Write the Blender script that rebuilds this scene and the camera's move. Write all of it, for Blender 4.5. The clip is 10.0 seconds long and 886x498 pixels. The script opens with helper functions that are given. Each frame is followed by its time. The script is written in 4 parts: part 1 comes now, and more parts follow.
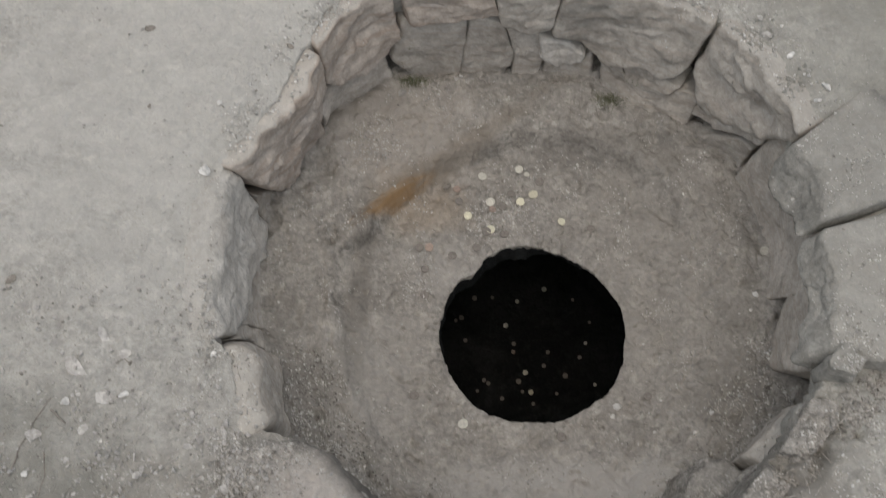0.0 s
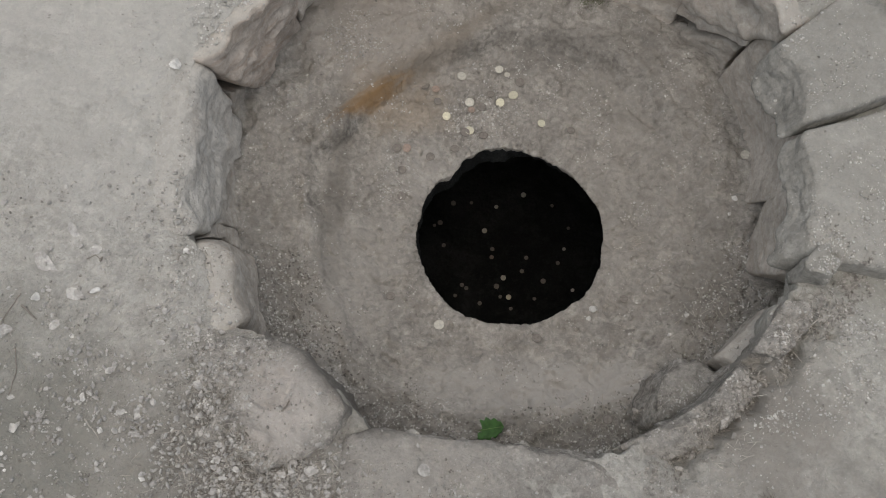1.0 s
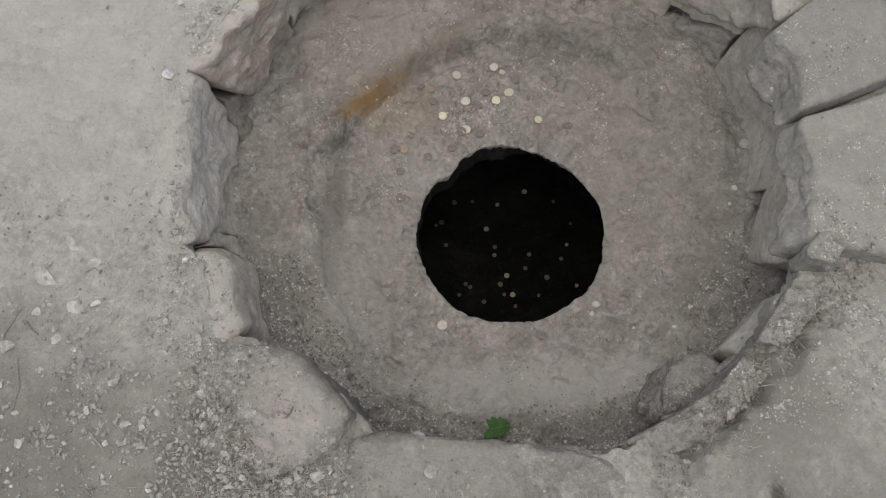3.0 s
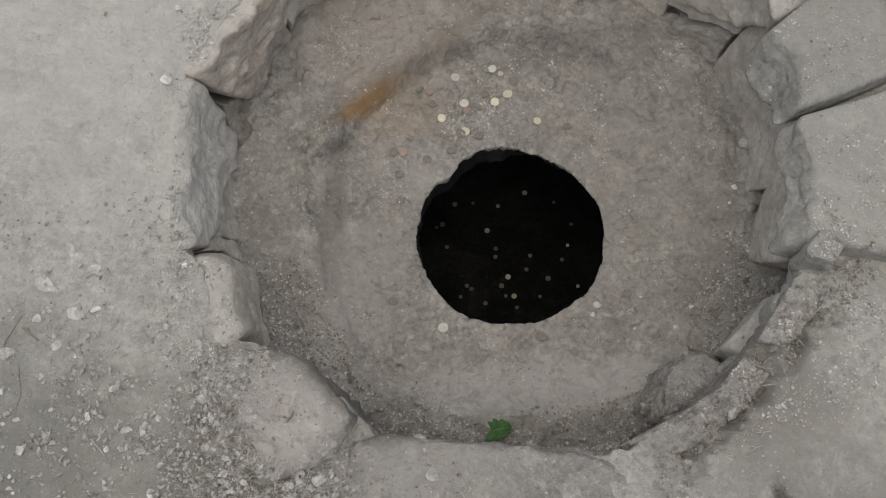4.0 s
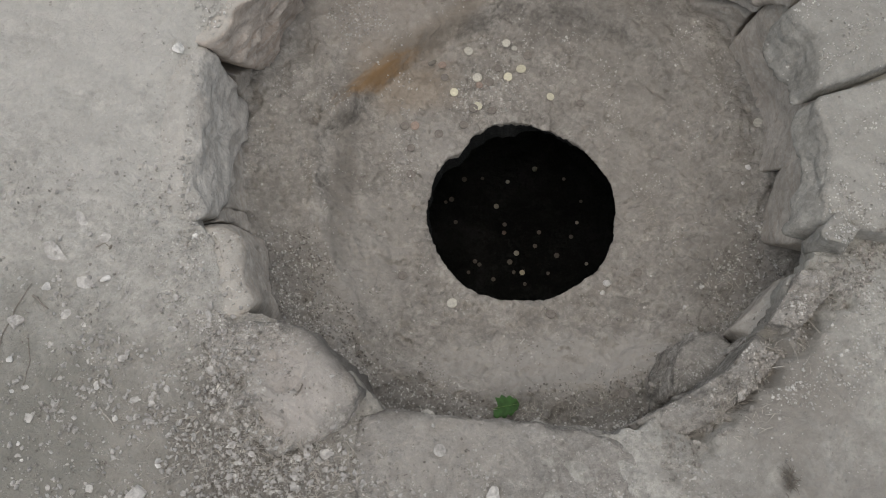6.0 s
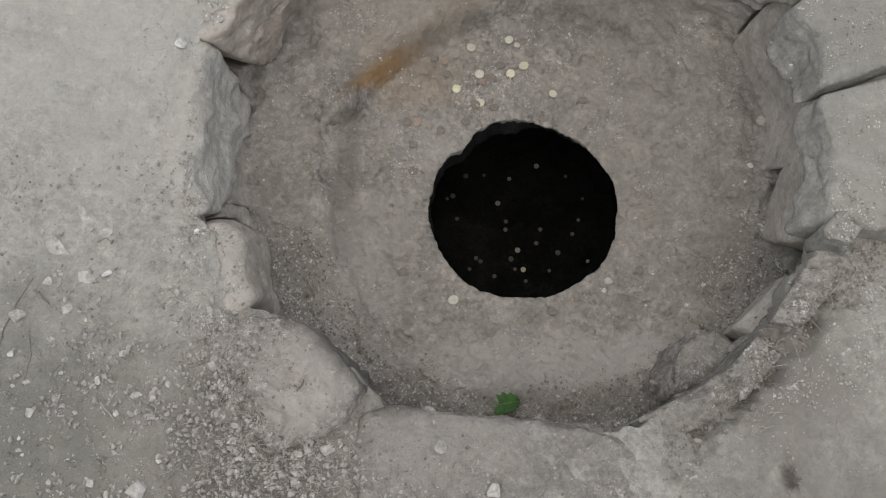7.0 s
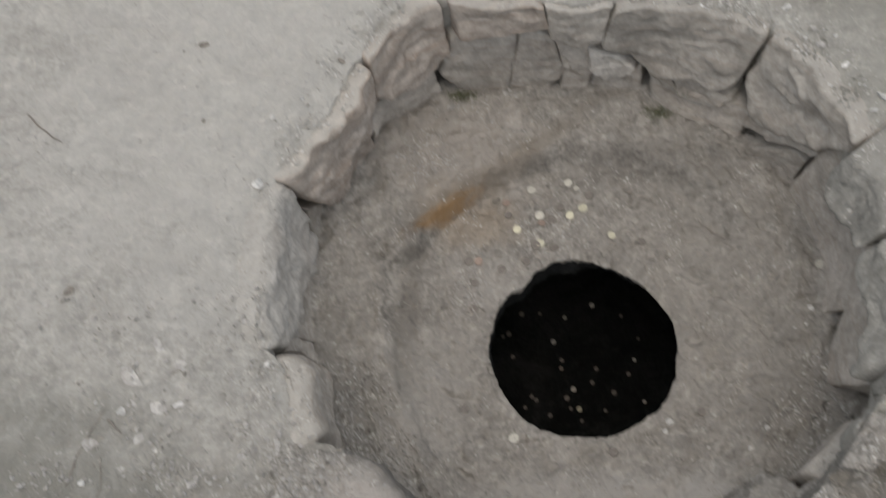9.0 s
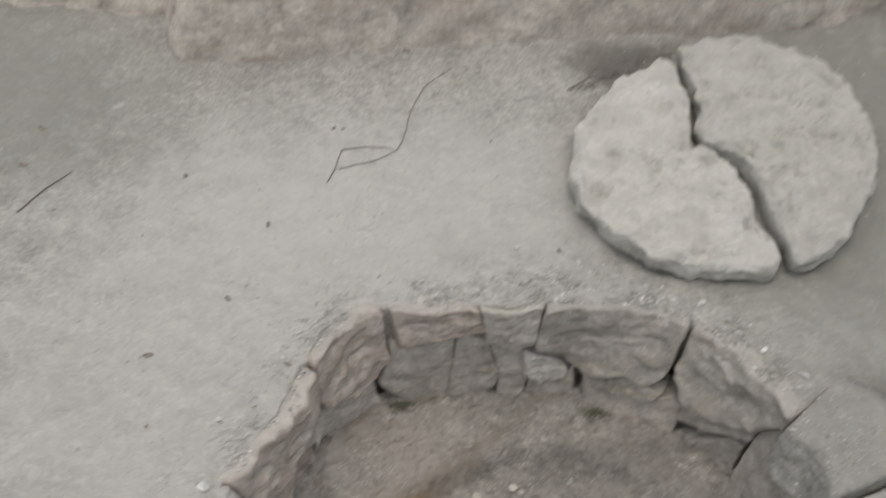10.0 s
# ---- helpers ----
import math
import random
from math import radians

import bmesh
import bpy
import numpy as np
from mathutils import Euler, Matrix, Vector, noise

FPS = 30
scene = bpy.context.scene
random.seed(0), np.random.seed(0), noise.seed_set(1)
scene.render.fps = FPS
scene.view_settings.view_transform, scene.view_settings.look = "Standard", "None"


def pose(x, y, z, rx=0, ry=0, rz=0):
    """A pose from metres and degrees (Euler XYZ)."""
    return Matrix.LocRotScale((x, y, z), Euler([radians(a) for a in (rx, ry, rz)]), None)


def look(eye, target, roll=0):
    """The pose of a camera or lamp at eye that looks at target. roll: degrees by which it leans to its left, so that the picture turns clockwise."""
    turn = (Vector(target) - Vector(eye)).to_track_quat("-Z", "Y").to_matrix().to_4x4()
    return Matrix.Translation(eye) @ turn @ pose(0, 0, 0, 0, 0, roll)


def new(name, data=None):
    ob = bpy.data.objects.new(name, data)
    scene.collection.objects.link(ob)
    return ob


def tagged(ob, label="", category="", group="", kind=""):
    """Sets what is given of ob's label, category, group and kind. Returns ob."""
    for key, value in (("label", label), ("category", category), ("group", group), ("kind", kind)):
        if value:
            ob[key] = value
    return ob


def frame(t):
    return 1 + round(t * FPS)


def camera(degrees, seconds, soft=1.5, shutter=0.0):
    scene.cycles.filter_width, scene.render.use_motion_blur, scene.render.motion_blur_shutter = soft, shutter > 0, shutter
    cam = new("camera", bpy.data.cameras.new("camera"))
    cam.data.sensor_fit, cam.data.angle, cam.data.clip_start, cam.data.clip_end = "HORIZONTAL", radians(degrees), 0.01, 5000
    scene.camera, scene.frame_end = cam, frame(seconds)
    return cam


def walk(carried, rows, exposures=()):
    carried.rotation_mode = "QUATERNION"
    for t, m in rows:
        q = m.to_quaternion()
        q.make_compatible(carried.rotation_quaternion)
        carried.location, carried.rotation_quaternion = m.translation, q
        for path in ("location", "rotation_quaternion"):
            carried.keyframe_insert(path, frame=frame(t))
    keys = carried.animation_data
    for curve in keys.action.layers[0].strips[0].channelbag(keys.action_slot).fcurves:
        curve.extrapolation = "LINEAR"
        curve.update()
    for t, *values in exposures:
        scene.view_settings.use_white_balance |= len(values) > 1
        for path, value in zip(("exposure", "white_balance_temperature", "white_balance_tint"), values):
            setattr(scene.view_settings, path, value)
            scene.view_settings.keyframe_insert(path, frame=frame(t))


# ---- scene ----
cam = camera(48.6, 10.0, soft=1.0, shutter=0.4)
PATH = [
    (0, (-0.013, -0.069, 1.669), (-0.012, 0.742, -0.16), 0.1),
    (0.5, (0.004, -0.08, 1.65), (0.027, 0.624, -0.221), 2.0),
    (1, (-0.002, -0.085, 1.638), (0.036, 0.561, -0.254), 3.7),
    (1.5, (0.005, -0.078, 1.637), (0.041, 0.579, -0.251), 2.2),
    (2, (0.012, -0.081, 1.637), (0.054, 0.574, -0.252), 2.2),
    (2.5, (0.01, -0.081, 1.634), (0.042, 0.562, -0.259), 1.4),
    (4, (0.018, -0.079, 1.634), (0.036, 0.568, -0.258), -0.6),
    (4.5, (0.01, -0.076, 1.631), (0.018, 0.548, -0.27), -0.8),
    (5, (0.006, -0.077, 1.626), (0.003, 0.528, -0.28), -1.1),
    (5.5, (0.007, -0.075, 1.626), (0.012, 0.524, -0.282), -0.7),
    (7, (0.003, -0.073, 1.624), (0.01, 0.518, -0.287), -0.1),
    (7.5, (-0.001, -0.071, 1.62), (0.004, 0.512, -0.293), -0.2),
    (8, (-0.019, -0.068, 1.627), (-0.051, 0.532, -0.281), -1.9),
    (8.5, (-0.008, -0.07, 1.656), (-0.033, 0.638, -0.214), -1.0),
    (9, (-0.034, -0.086, 1.66), (-0.115, 0.765, -0.148), -5.0),
    (9.2, (-0.043, -0.063, 1.67), (-0.183, 0.871, -0.072), -5.6),
    (9.5, (-0.025, -0.072, 1.704), (-0.082, 1.039, 0.042), -2.9),
    (9.8, (-0.112, -0.154, 1.649), (-0.064, 1.175, 0.16), -1.8),
    (10, (-0.149, -0.249, 1.572), (0.004, 1.22, 0.224), 1.8),
]
walk(cam, [(t, look(eye, target, roll)) for t, eye, target, roll in PATH],
     exposures=[(0.0, 0.06, 6650, 6), (8.5, 0.06, 6650, 6), (9.2, 0.07, 6650, 6), (10.0, 0.11, 6650, 6)])

# ---- world and light: soft daylight, brighter from ahead on the left ----
world = bpy.data.worlds.new("world")
world.use_nodes = True
scene.world = world
background = world.node_tree.nodes["Background"]
sky = world.node_tree.nodes.new("ShaderNodeTexSky")
sky.sky_type, sky.sun_disc = "NISHITA", False
sky.sun_elevation, sky.sun_rotation = radians(80), radians(193)
sky.air_density, sky.dust_density = 1.0, 4.0
world.node_tree.links.new(sky.outputs[0], background.inputs[0])
background.inputs[1].default_value = 0.11
sun = new("sun", bpy.data.lights.new("sun", "SUN"))
sun.data.energy, sun.data.angle, sun.data.color = 1.62, radians(150), (1.0, 0.955, 0.90)
sun.matrix_world = look((-0.2, 0.2, 3.9), (0, 0, 0))


# ---- materials ----
def earth(name, dark, light, dusty=None, dust=0.0, grain=1.0, grit=0.0, relief=1.0, rough=0.95, strata=0.0, blotch=5.0, speckle=0.6, contrast=1.0):
    """Stone or soil: two tones in large blotches, finer stains, grain, pale grit, and dust settled on upward faces."""
    m = bpy.data.materials.new(name)
    m.use_nodes = True
    nt = m.node_tree
    bsdf = nt.nodes["Principled BSDF"]
    bsdf.inputs["Roughness"].default_value = rough
    bsdf.inputs["Specular IOR Level"].default_value = 0.2
    link = nt.links.new
    geo = nt.nodes.new("ShaderNodeNewGeometry")

    def tex(scale, detail, roughness=0.6, distortion=0.0, vector=None):
        n = nt.nodes.new("ShaderNodeTexNoise")
        n.inputs["Scale"].default_value, n.inputs["Detail"].default_value = scale, detail
        n.inputs["Roughness"].default_value, n.inputs["Distortion"].default_value = roughness, distortion
        link(vector or geo.outputs["Position"], n.inputs["Vector"])
        return n.outputs["Fac"]

    def ramp(value, lo, hi, out_lo=0.0, out_hi=1.0):
        n = nt.nodes.new("ShaderNodeMapRange")
        n.interpolation_type = "SMOOTHSTEP"
        link(value, n.inputs["Value"])
        for i, v in zip(("From Min", "From Max", "To Min", "To Max"), (lo, hi, out_lo, out_hi)):
            n.inputs[i].default_value = v
        return n.outputs["Result"]

    def mix(fac, a, b, blend="MIX"):
        n = nt.nodes.new("ShaderNodeMix")
        n.data_type, n.blend_type = "RGBA", blend
        for socket, v in ((n.inputs["Factor"], fac), (n.inputs["A"], a), (n.inputs["B"], b)):
            if isinstance(v, bpy.types.NodeSocket):
                link(v, socket)
            elif isinstance(v, tuple):
                socket.default_value = (*v, 1)
            else:
                socket.default_value = v
        return n.outputs["Result"]

    def math_(op, a, b):
        n = nt.nodes.new("ShaderNodeMath")
        n.operation = op
        for socket, v in zip(n.inputs, (a, b)):
            if isinstance(v, bpy.types.NodeSocket):
                link(v, socket)
            else:
                socket.default_value = v
        return n.outputs[0]

    big, mid = tex(blotch, 5, 0.62, 0.6), tex(34, 4, 0.55)
    fine = tex(260, 3, 0.75)
    colour = mix(ramp(big, 0.35, 0.66), dark, light)
    colour = mix(ramp(mid, 0.52, 0.70, 0, 0.45 * contrast), colour, tuple(c * 0.62 for c in dark))
    colour = mix(ramp(mid, 0.47, 0.32, 0, 0.45 * contrast), colour, tuple(min(1, c * 1.3) for c in light))
    mottle = tex(75, 3, 0.6, 0.4)
    colour = mix(1.0, colour, ramp(mottle, 0.36, 0.64, 1.0 + 0.22 * speckle, 1.0 - 0.30 * speckle), "MULTIPLY")
    patch = tex(16, 7, 0.72, 1.2)
    colour = mix(ramp(patch, 0.56, 0.70, 0, 0.38 * contrast * min(1.5, relief)), colour, tuple(c * 0.66 for c in dark))
    colour = mix(ramp(patch, 0.42, 0.30, 0, 0.35 * contrast * min(1.5, relief)), colour, tuple(min(1, c * 1.25) for c in light))
    pits = tex(95, 4, 0.7)
    colour = mix(ramp(pits, 0.62, 0.72, 0, 0.45 * grain), colour, tuple(c * 0.5 for c in dark))
    crisp = tex(150, 5, 0.8, 0.3)
    colour = mix(ramp(crisp, 0.55, 0.68, 0, 0.75 * grain), colour, tuple(c * 0.45 for c in dark))
    colour = mix(ramp(crisp, 0.43, 0.33, 0, 0.65 * grain), colour, tuple(min(1, c * 1.35) for c in light))
    if strata:
        wide = nt.nodes.new("ShaderNodeMapping")
        wide.inputs["Scale"].default_value = (6, 6, 60)
        link(geo.outputs["Position"], wide.inputs["Vector"])
        layers = tex(1.0, 4, 0.6, 0.8, wide.outputs[0])
        colour = mix(ramp(layers, 0.45, 0.65, 0, strata), colour, tuple(c * f for c, f in zip(dark, (0.8, 0.68, 0.6))))
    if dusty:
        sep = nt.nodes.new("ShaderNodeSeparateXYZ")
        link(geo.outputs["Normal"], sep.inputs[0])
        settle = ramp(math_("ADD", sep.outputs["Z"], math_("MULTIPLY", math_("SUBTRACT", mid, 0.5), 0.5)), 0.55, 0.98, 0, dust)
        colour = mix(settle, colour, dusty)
    colour = mix(ramp(fine, 0.35, 0.65, 0.0, 0.26 * grain), colour, tuple(c * 0.55 for c in dark))
    if grit:
        for scale, size, some in ((150, 0.16, 0.62 - 0.09 * grit), (330, 0.22, 0.57 - 0.09 * grit)):
            v = nt.nodes.new("ShaderNodeTexVoronoi")
            v.inputs["Scale"].default_value = scale
            link(geo.outputs["Position"], v.inputs["Vector"])
            here = math_("MULTIPLY", ramp(v.outputs["Distance"], size + 0.1, size), ramp(tex(11, 4, 0.7), some - 0.08, some + 0.1))
            tone = nt.nodes.new("ShaderNodeSeparateXYZ")
            link(v.outputs["Color"], tone.inputs[0])
            here = math_("MULTIPLY", here, ramp(tone.outputs[0], 0.45, 0.6, 0, min(1.0, grit)))
            colour = mix(here, colour, mix(tone.outputs[1], tuple(c * 0.8 for c in dark), tuple(min(0.8, c * 1.55) for c in light)))
    info = nt.nodes.new("ShaderNodeObjectInfo")
    hsv = nt.nodes.new("ShaderNodeHueSaturation")
    link(colour, hsv.inputs["Color"])
    link(ramp(info.outputs["Random"], 0, 1, 0.88, 1.1), hsv.inputs["Value"])
    if name in WHOLE:
        hsv.mute = True
    link(hsv.outputs[0], bsdf.inputs["Base Color"])
    height = math_("ADD", math_("SUBTRACT", mid, math_("MULTIPLY", ramp(pits, 0.6, 0.75), 0.35 * grain)), math_("MULTIPLY", fine, 0.25 * grain))
    height = math_("ADD", math_("ADD", height, math_("MULTIPLY", mottle, 0.5)), math_("MULTIPLY", patch, 1.2))
    bump = nt.nodes.new("ShaderNodeBump")
    bump.inputs["Strength"].default_value, bump.inputs["Distance"].default_value = 0.8, 0.006 * relief
    link(height, bump.inputs["Height"])
    link(bump.outputs[0], bsdf.inputs["Normal"])
    return m


def simple(name, colour, rough=0.5, metal=0.0, vary=0.25, scale=200):
    """One plain substance with a fine change of tone and gloss."""
    m = bpy.data.materials.new(name)
    m.use_nodes = True
    nt = m.node_tree
    bsdf = nt.nodes["Principled BSDF"]
    bsdf.inputs["Metallic"].default_value = metal
    geo = nt.nodes.new("ShaderNodeNewGeometry")
    n = nt.nodes.new("ShaderNodeTexNoise")
    n.inputs["Scale"].default_value, n.inputs["Detail"].default_value = scale, 4
    nt.links.new(geo.outputs["Position"], n.inputs["Vector"])
    r = nt.nodes.new("ShaderNodeValToRGB")
    r.color_ramp.elements[0].color = (*[c * (1 - vary) for c in colour], 1)
    r.color_ramp.elements[1].color = (*[min(1, c * (1 + vary)) for c in colour], 1)
    r.color_ramp.elements[0].position, r.color_ramp.elements[1].position = 0.3, 0.7
    nt.links.new(n.outputs["Fac"], r.inputs["Fac"])
    nt.links.new(r.outputs["Color"], bsdf.inputs["Base Color"])
    g = nt.nodes.new("ShaderNodeMapRange")
    nt.links.new(n.outputs["Fac"], g.inputs["Value"])
    g.inputs["To Min"].default_value, g.inputs["To Max"].default_value = max(0.05, rough - 0.15), min(1, rough + 0.15)
    nt.links.new(g.outputs["Result"], bsdf.inputs["Roughness"])
    return m


WHOLE = ("ground_dust", "cut_rock", "pit_rock")
DUST = (0.40, 0.385, 0.35)
GROUND = earth("ground_dust", (0.34, 0.327, 0.296), (0.42, 0.406, 0.37), grain=0.75, grit=0.7, relief=1.9, blotch=5.0, speckle=0.5, contrast=1.05)
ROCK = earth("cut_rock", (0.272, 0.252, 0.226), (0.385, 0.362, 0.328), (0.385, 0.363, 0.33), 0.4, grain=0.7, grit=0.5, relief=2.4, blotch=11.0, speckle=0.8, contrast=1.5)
# near black: the shade inside the hole is put into this colour
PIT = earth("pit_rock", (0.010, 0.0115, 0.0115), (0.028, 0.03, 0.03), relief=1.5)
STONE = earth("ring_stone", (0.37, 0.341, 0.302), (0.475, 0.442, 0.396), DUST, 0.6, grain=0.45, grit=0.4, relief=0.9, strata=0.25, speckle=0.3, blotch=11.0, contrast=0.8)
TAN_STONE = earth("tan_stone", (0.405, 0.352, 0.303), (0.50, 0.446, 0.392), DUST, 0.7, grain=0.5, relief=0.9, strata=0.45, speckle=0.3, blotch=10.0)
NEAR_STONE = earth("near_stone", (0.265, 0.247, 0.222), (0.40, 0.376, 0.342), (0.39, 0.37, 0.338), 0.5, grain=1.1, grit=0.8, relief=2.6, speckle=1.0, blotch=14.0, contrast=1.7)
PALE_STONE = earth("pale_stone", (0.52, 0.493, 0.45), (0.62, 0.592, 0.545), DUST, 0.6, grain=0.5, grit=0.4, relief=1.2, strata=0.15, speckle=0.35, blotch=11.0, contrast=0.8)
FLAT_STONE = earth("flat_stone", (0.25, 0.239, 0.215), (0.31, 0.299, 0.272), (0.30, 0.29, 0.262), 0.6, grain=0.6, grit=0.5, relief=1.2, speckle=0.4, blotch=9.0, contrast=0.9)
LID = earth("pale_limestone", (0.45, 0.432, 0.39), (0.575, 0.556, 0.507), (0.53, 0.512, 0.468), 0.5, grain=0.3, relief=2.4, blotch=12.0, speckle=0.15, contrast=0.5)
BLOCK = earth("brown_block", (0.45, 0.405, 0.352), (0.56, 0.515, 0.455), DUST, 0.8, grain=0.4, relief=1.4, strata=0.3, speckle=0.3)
PEBBLE = earth("pebble_stone", (0.38, 0.362, 0.335), (0.50, 0.482, 0.455), grain=0.5, relief=0.5, blotch=30)
WHITE_PEBBLE = earth("white_pebble", (0.50, 0.49, 0.465), (0.62, 0.605, 0.58), grain=0.3, relief=0.5, blotch=40)
CRUMB = earth("crumbs", (0.25, 0.235, 0.21), (0.56, 0.54, 0.50), grain=0.4, relief=0.4, blotch=110)
GRIT = earth("pale_grit", (0.36, 0.345, 0.318), (0.55, 0.535, 0.505), grain=0.2, relief=0.3, blotch=140)
SOIL_CRUMB = earth("soil_crumbs", (0.20, 0.185, 0.165), (0.36, 0.34, 0.31), grain=0.4, relief=0.4, blotch=110)
STRAW = simple("dry_straw", (0.34, 0.316, 0.28), 0.9, vary=0.4, scale=60)
TWIG = simple("grey_twig", (0.20, 0.18, 0.155), 0.9, vary=0.3, scale=120)
LEAF = simple("green_leaf", (0.05, 0.125, 0.03), 0.6, vary=0.35, scale=90)
MIDRIB = simple("pale_midrib", (0.16, 0.24, 0.08), 0.6)
MOSS = simple("dull_moss", (0.14, 0.145, 0.09), 0.95, vary=0.35, scale=150)
RUST = (0.30, 0.185, 0.085)
BRASS = simple("pale_brass", (0.57, 0.545, 0.42), 0.5, 0.3, 0.15)
SILVER = simple("dull_nickel", (0.50, 0.48, 0.42), 0.55, 0.3, 0.2)
COPPER = simple("brown_copper", (0.32, 0.25, 0.21), 0.65, 0.3, 0.2)
TARNISH = simple("tarnished_coin", (0.19, 0.17, 0.15), 0.7, 0.1, 0.25)

def soil(m, centre, reach, colour, amount, seed, spin=0.0):
    """A patch of another soil or tone with a ragged edge laid over a material; some paint in light or shade."""
    tree = m.node_tree
    where = tree.nodes.new("ShaderNodeNewGeometry")
    place = tree.nodes.new("ShaderNodeMapping")
    place.vector_type = "TEXTURE"
    place.inputs["Location"].default_value, place.inputs["Scale"].default_value = centre, reach
    place.inputs["Rotation"].default_value = (0, 0, radians(spin))
    tree.links.new(where.outputs["Position"], place.inputs["Vector"])
    far = tree.nodes.new("ShaderNodeVectorMath")
    far.operation = "LENGTH"
    tree.links.new(place.outputs[0], far.inputs[0])
    wild = tree.nodes.new("ShaderNodeTexNoise")
    wild.noise_dimensions = "4D"
    wild.inputs["W"].default_value, wild.inputs["Scale"].default_value, wild.inputs["Detail"].default_value = seed, 9.0, 8
    wild.inputs["Roughness"].default_value = 0.7
    tree.links.new(where.outputs["Position"], wild.inputs["Vector"])
    total = tree.nodes.new("ShaderNodeMath")
    total.operation = "MULTIPLY_ADD"
    tree.links.new(wild.outputs["Fac"], total.inputs[0])
    total.inputs[1].default_value = 2.0
    tree.links.new(far.outputs["Value"], total.inputs[2])
    share = tree.nodes.new("ShaderNodeMapRange")
    share.interpolation_type = "SMOOTHSTEP"
    tree.links.new(total.outputs[0], share.inputs["Value"])
    for key, v in (("From Min", 2.35), ("From Max", 1.35), ("To Min", 0.0), ("To Max", amount)):
        share.inputs[key].default_value = v
    over = tree.nodes.new("ShaderNodeMix")
    over.data_type = "RGBA"
    out = tree.nodes["Principled BSDF"]
    tree.links.new(share.outputs["Result"], over.inputs["Factor"])
    tree.links.new(out.inputs["Base Color"].links[0].from_socket, over.inputs["A"])
    over.inputs["B"].default_value = (*colour, 1)
    tree.links.new(over.outputs["Result"], out.inputs["Base Color"])


soil(GROUND, (-0.50, 1.1, 0), (0.60, 0.75, 3), (0.475, 0.46, 0.425), 0.65, 1.0)
soil(GROUND, (-0.45, -0.04, 0), (0.55, 0.36, 3), (0.25, 0.235, 0.208), 0.75, 2.0)
soil(GROUND, (-0.29, 0.11, 0), (0.15, 0.20, 3), (0.165, 0.152, 0.135), 0.85, 21.0)
soil(GROUND, (0.75, -0.05, 0), (0.40, 0.18, 3), (0.225, 0.21, 0.19), 0.8, 3.0)
soil(GROUND, (0.56, 0.20, 0), (0.16, 0.15, 3), (0.235, 0.217, 0.193), 0.85, 4.0)
soil(GROUND, (1.25, 0.9, 0), (0.65, 1.0, 3), (0.335, 0.326, 0.29), 0.8, 5.0)
soil(GROUND, (-1.25, 2.1, 0), (0.65, 0.55, 3), (0.25, 0.245, 0.215), 0.8, 10.0)
soil(GROUND, (-0.85, 0.02, 0), (0.38, 0.42, 3), (0.215, 0.21, 0.185), 0.9, 11.0)
soil(GROUND, (1.35, 1.7, 0), (0.75, 0.9, 3), (0.235, 0.228, 0.202), 0.9, 12.0)
soil(GROUND, (0.30, 1.44, 0), (0.55, 0.07, 3), (0.27, 0.255, 0.23), 0.45, 13.0)
soil(GROUND, (0.0, 1.62, 0), (0.70, 0.35, 3), (0.48, 0.465, 0.43), 0.7, 33.0)
soil(GROUND, (0.60, 2.13, 0), (0.16, 0.10, 3), (0.13, 0.12, 0.105), 0.8, 14.0)
soil(ROCK, (-0.25, 0.42, -0.3), (0.13, 0.12, 2), (0.40, 0.38, 0.35), 0.6, 6.0)
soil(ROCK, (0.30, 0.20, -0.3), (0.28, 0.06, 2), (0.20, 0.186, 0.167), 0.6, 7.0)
soil(ROCK, (0.60, 0.47, -0.3), (0.10, 0.13, 2), (0.21, 0.195, 0.175), 0.6, 8.0)
soil(ROCK, (-0.32, 0.42, -0.3), (0.08, 0.24, 2), (0.21, 0.195, 0.175), 0.6, 9.0)
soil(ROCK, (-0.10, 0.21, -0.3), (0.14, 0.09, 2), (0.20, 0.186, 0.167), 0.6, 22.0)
# darker band along the far slope of the step
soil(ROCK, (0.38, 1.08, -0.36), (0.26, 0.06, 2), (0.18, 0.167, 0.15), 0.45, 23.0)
soil(ROCK, (-0.20, 1.18, -0.3), (0.10, 0.08, 2), (0.22, 0.204, 0.183), 0.6, 25.0)
soil(ROCK, (-0.10, 1.10, -0.3), (0.20, 0.14, 2), (0.40, 0.365, 0.325), 0.55, 15.0)
# paler band along the near slope of the step
soil(ROCK, (0.25, 0.30, -0.35), (0.32, 0.07, 2), (0.44, 0.42, 0.388), 0.75, 16.0)
soil(ROCK, (-0.06, 0.95, -0.38), (0.12, 0.08, 2), (0.33, 0.265, 0.195), 0.5, 18.0)
# two thin bands along the step's foot: its shade painted into the rock colour
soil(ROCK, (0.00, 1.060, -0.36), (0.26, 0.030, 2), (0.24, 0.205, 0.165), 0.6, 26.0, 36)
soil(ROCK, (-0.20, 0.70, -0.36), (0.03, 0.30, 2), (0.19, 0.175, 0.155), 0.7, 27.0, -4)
soil(ROCK, (-0.15, 0.55, -0.38), (0.12, 0.14, 2), (0.38, 0.36, 0.33), 0.5, 28.0)
soil(ROCK, (-0.02, 0.80, -0.39), (0.10, 0.08, 2), (0.40, 0.38, 0.35), 0.45, 29.0)
# boulder: light on its pale top and shade on its sloping side, painted in
soil(NEAR_STONE, (-0.225, 0.195, 0.0), (0.085, 0.10, 2), (0.52, 0.478, 0.438), 0.62, 30.0)
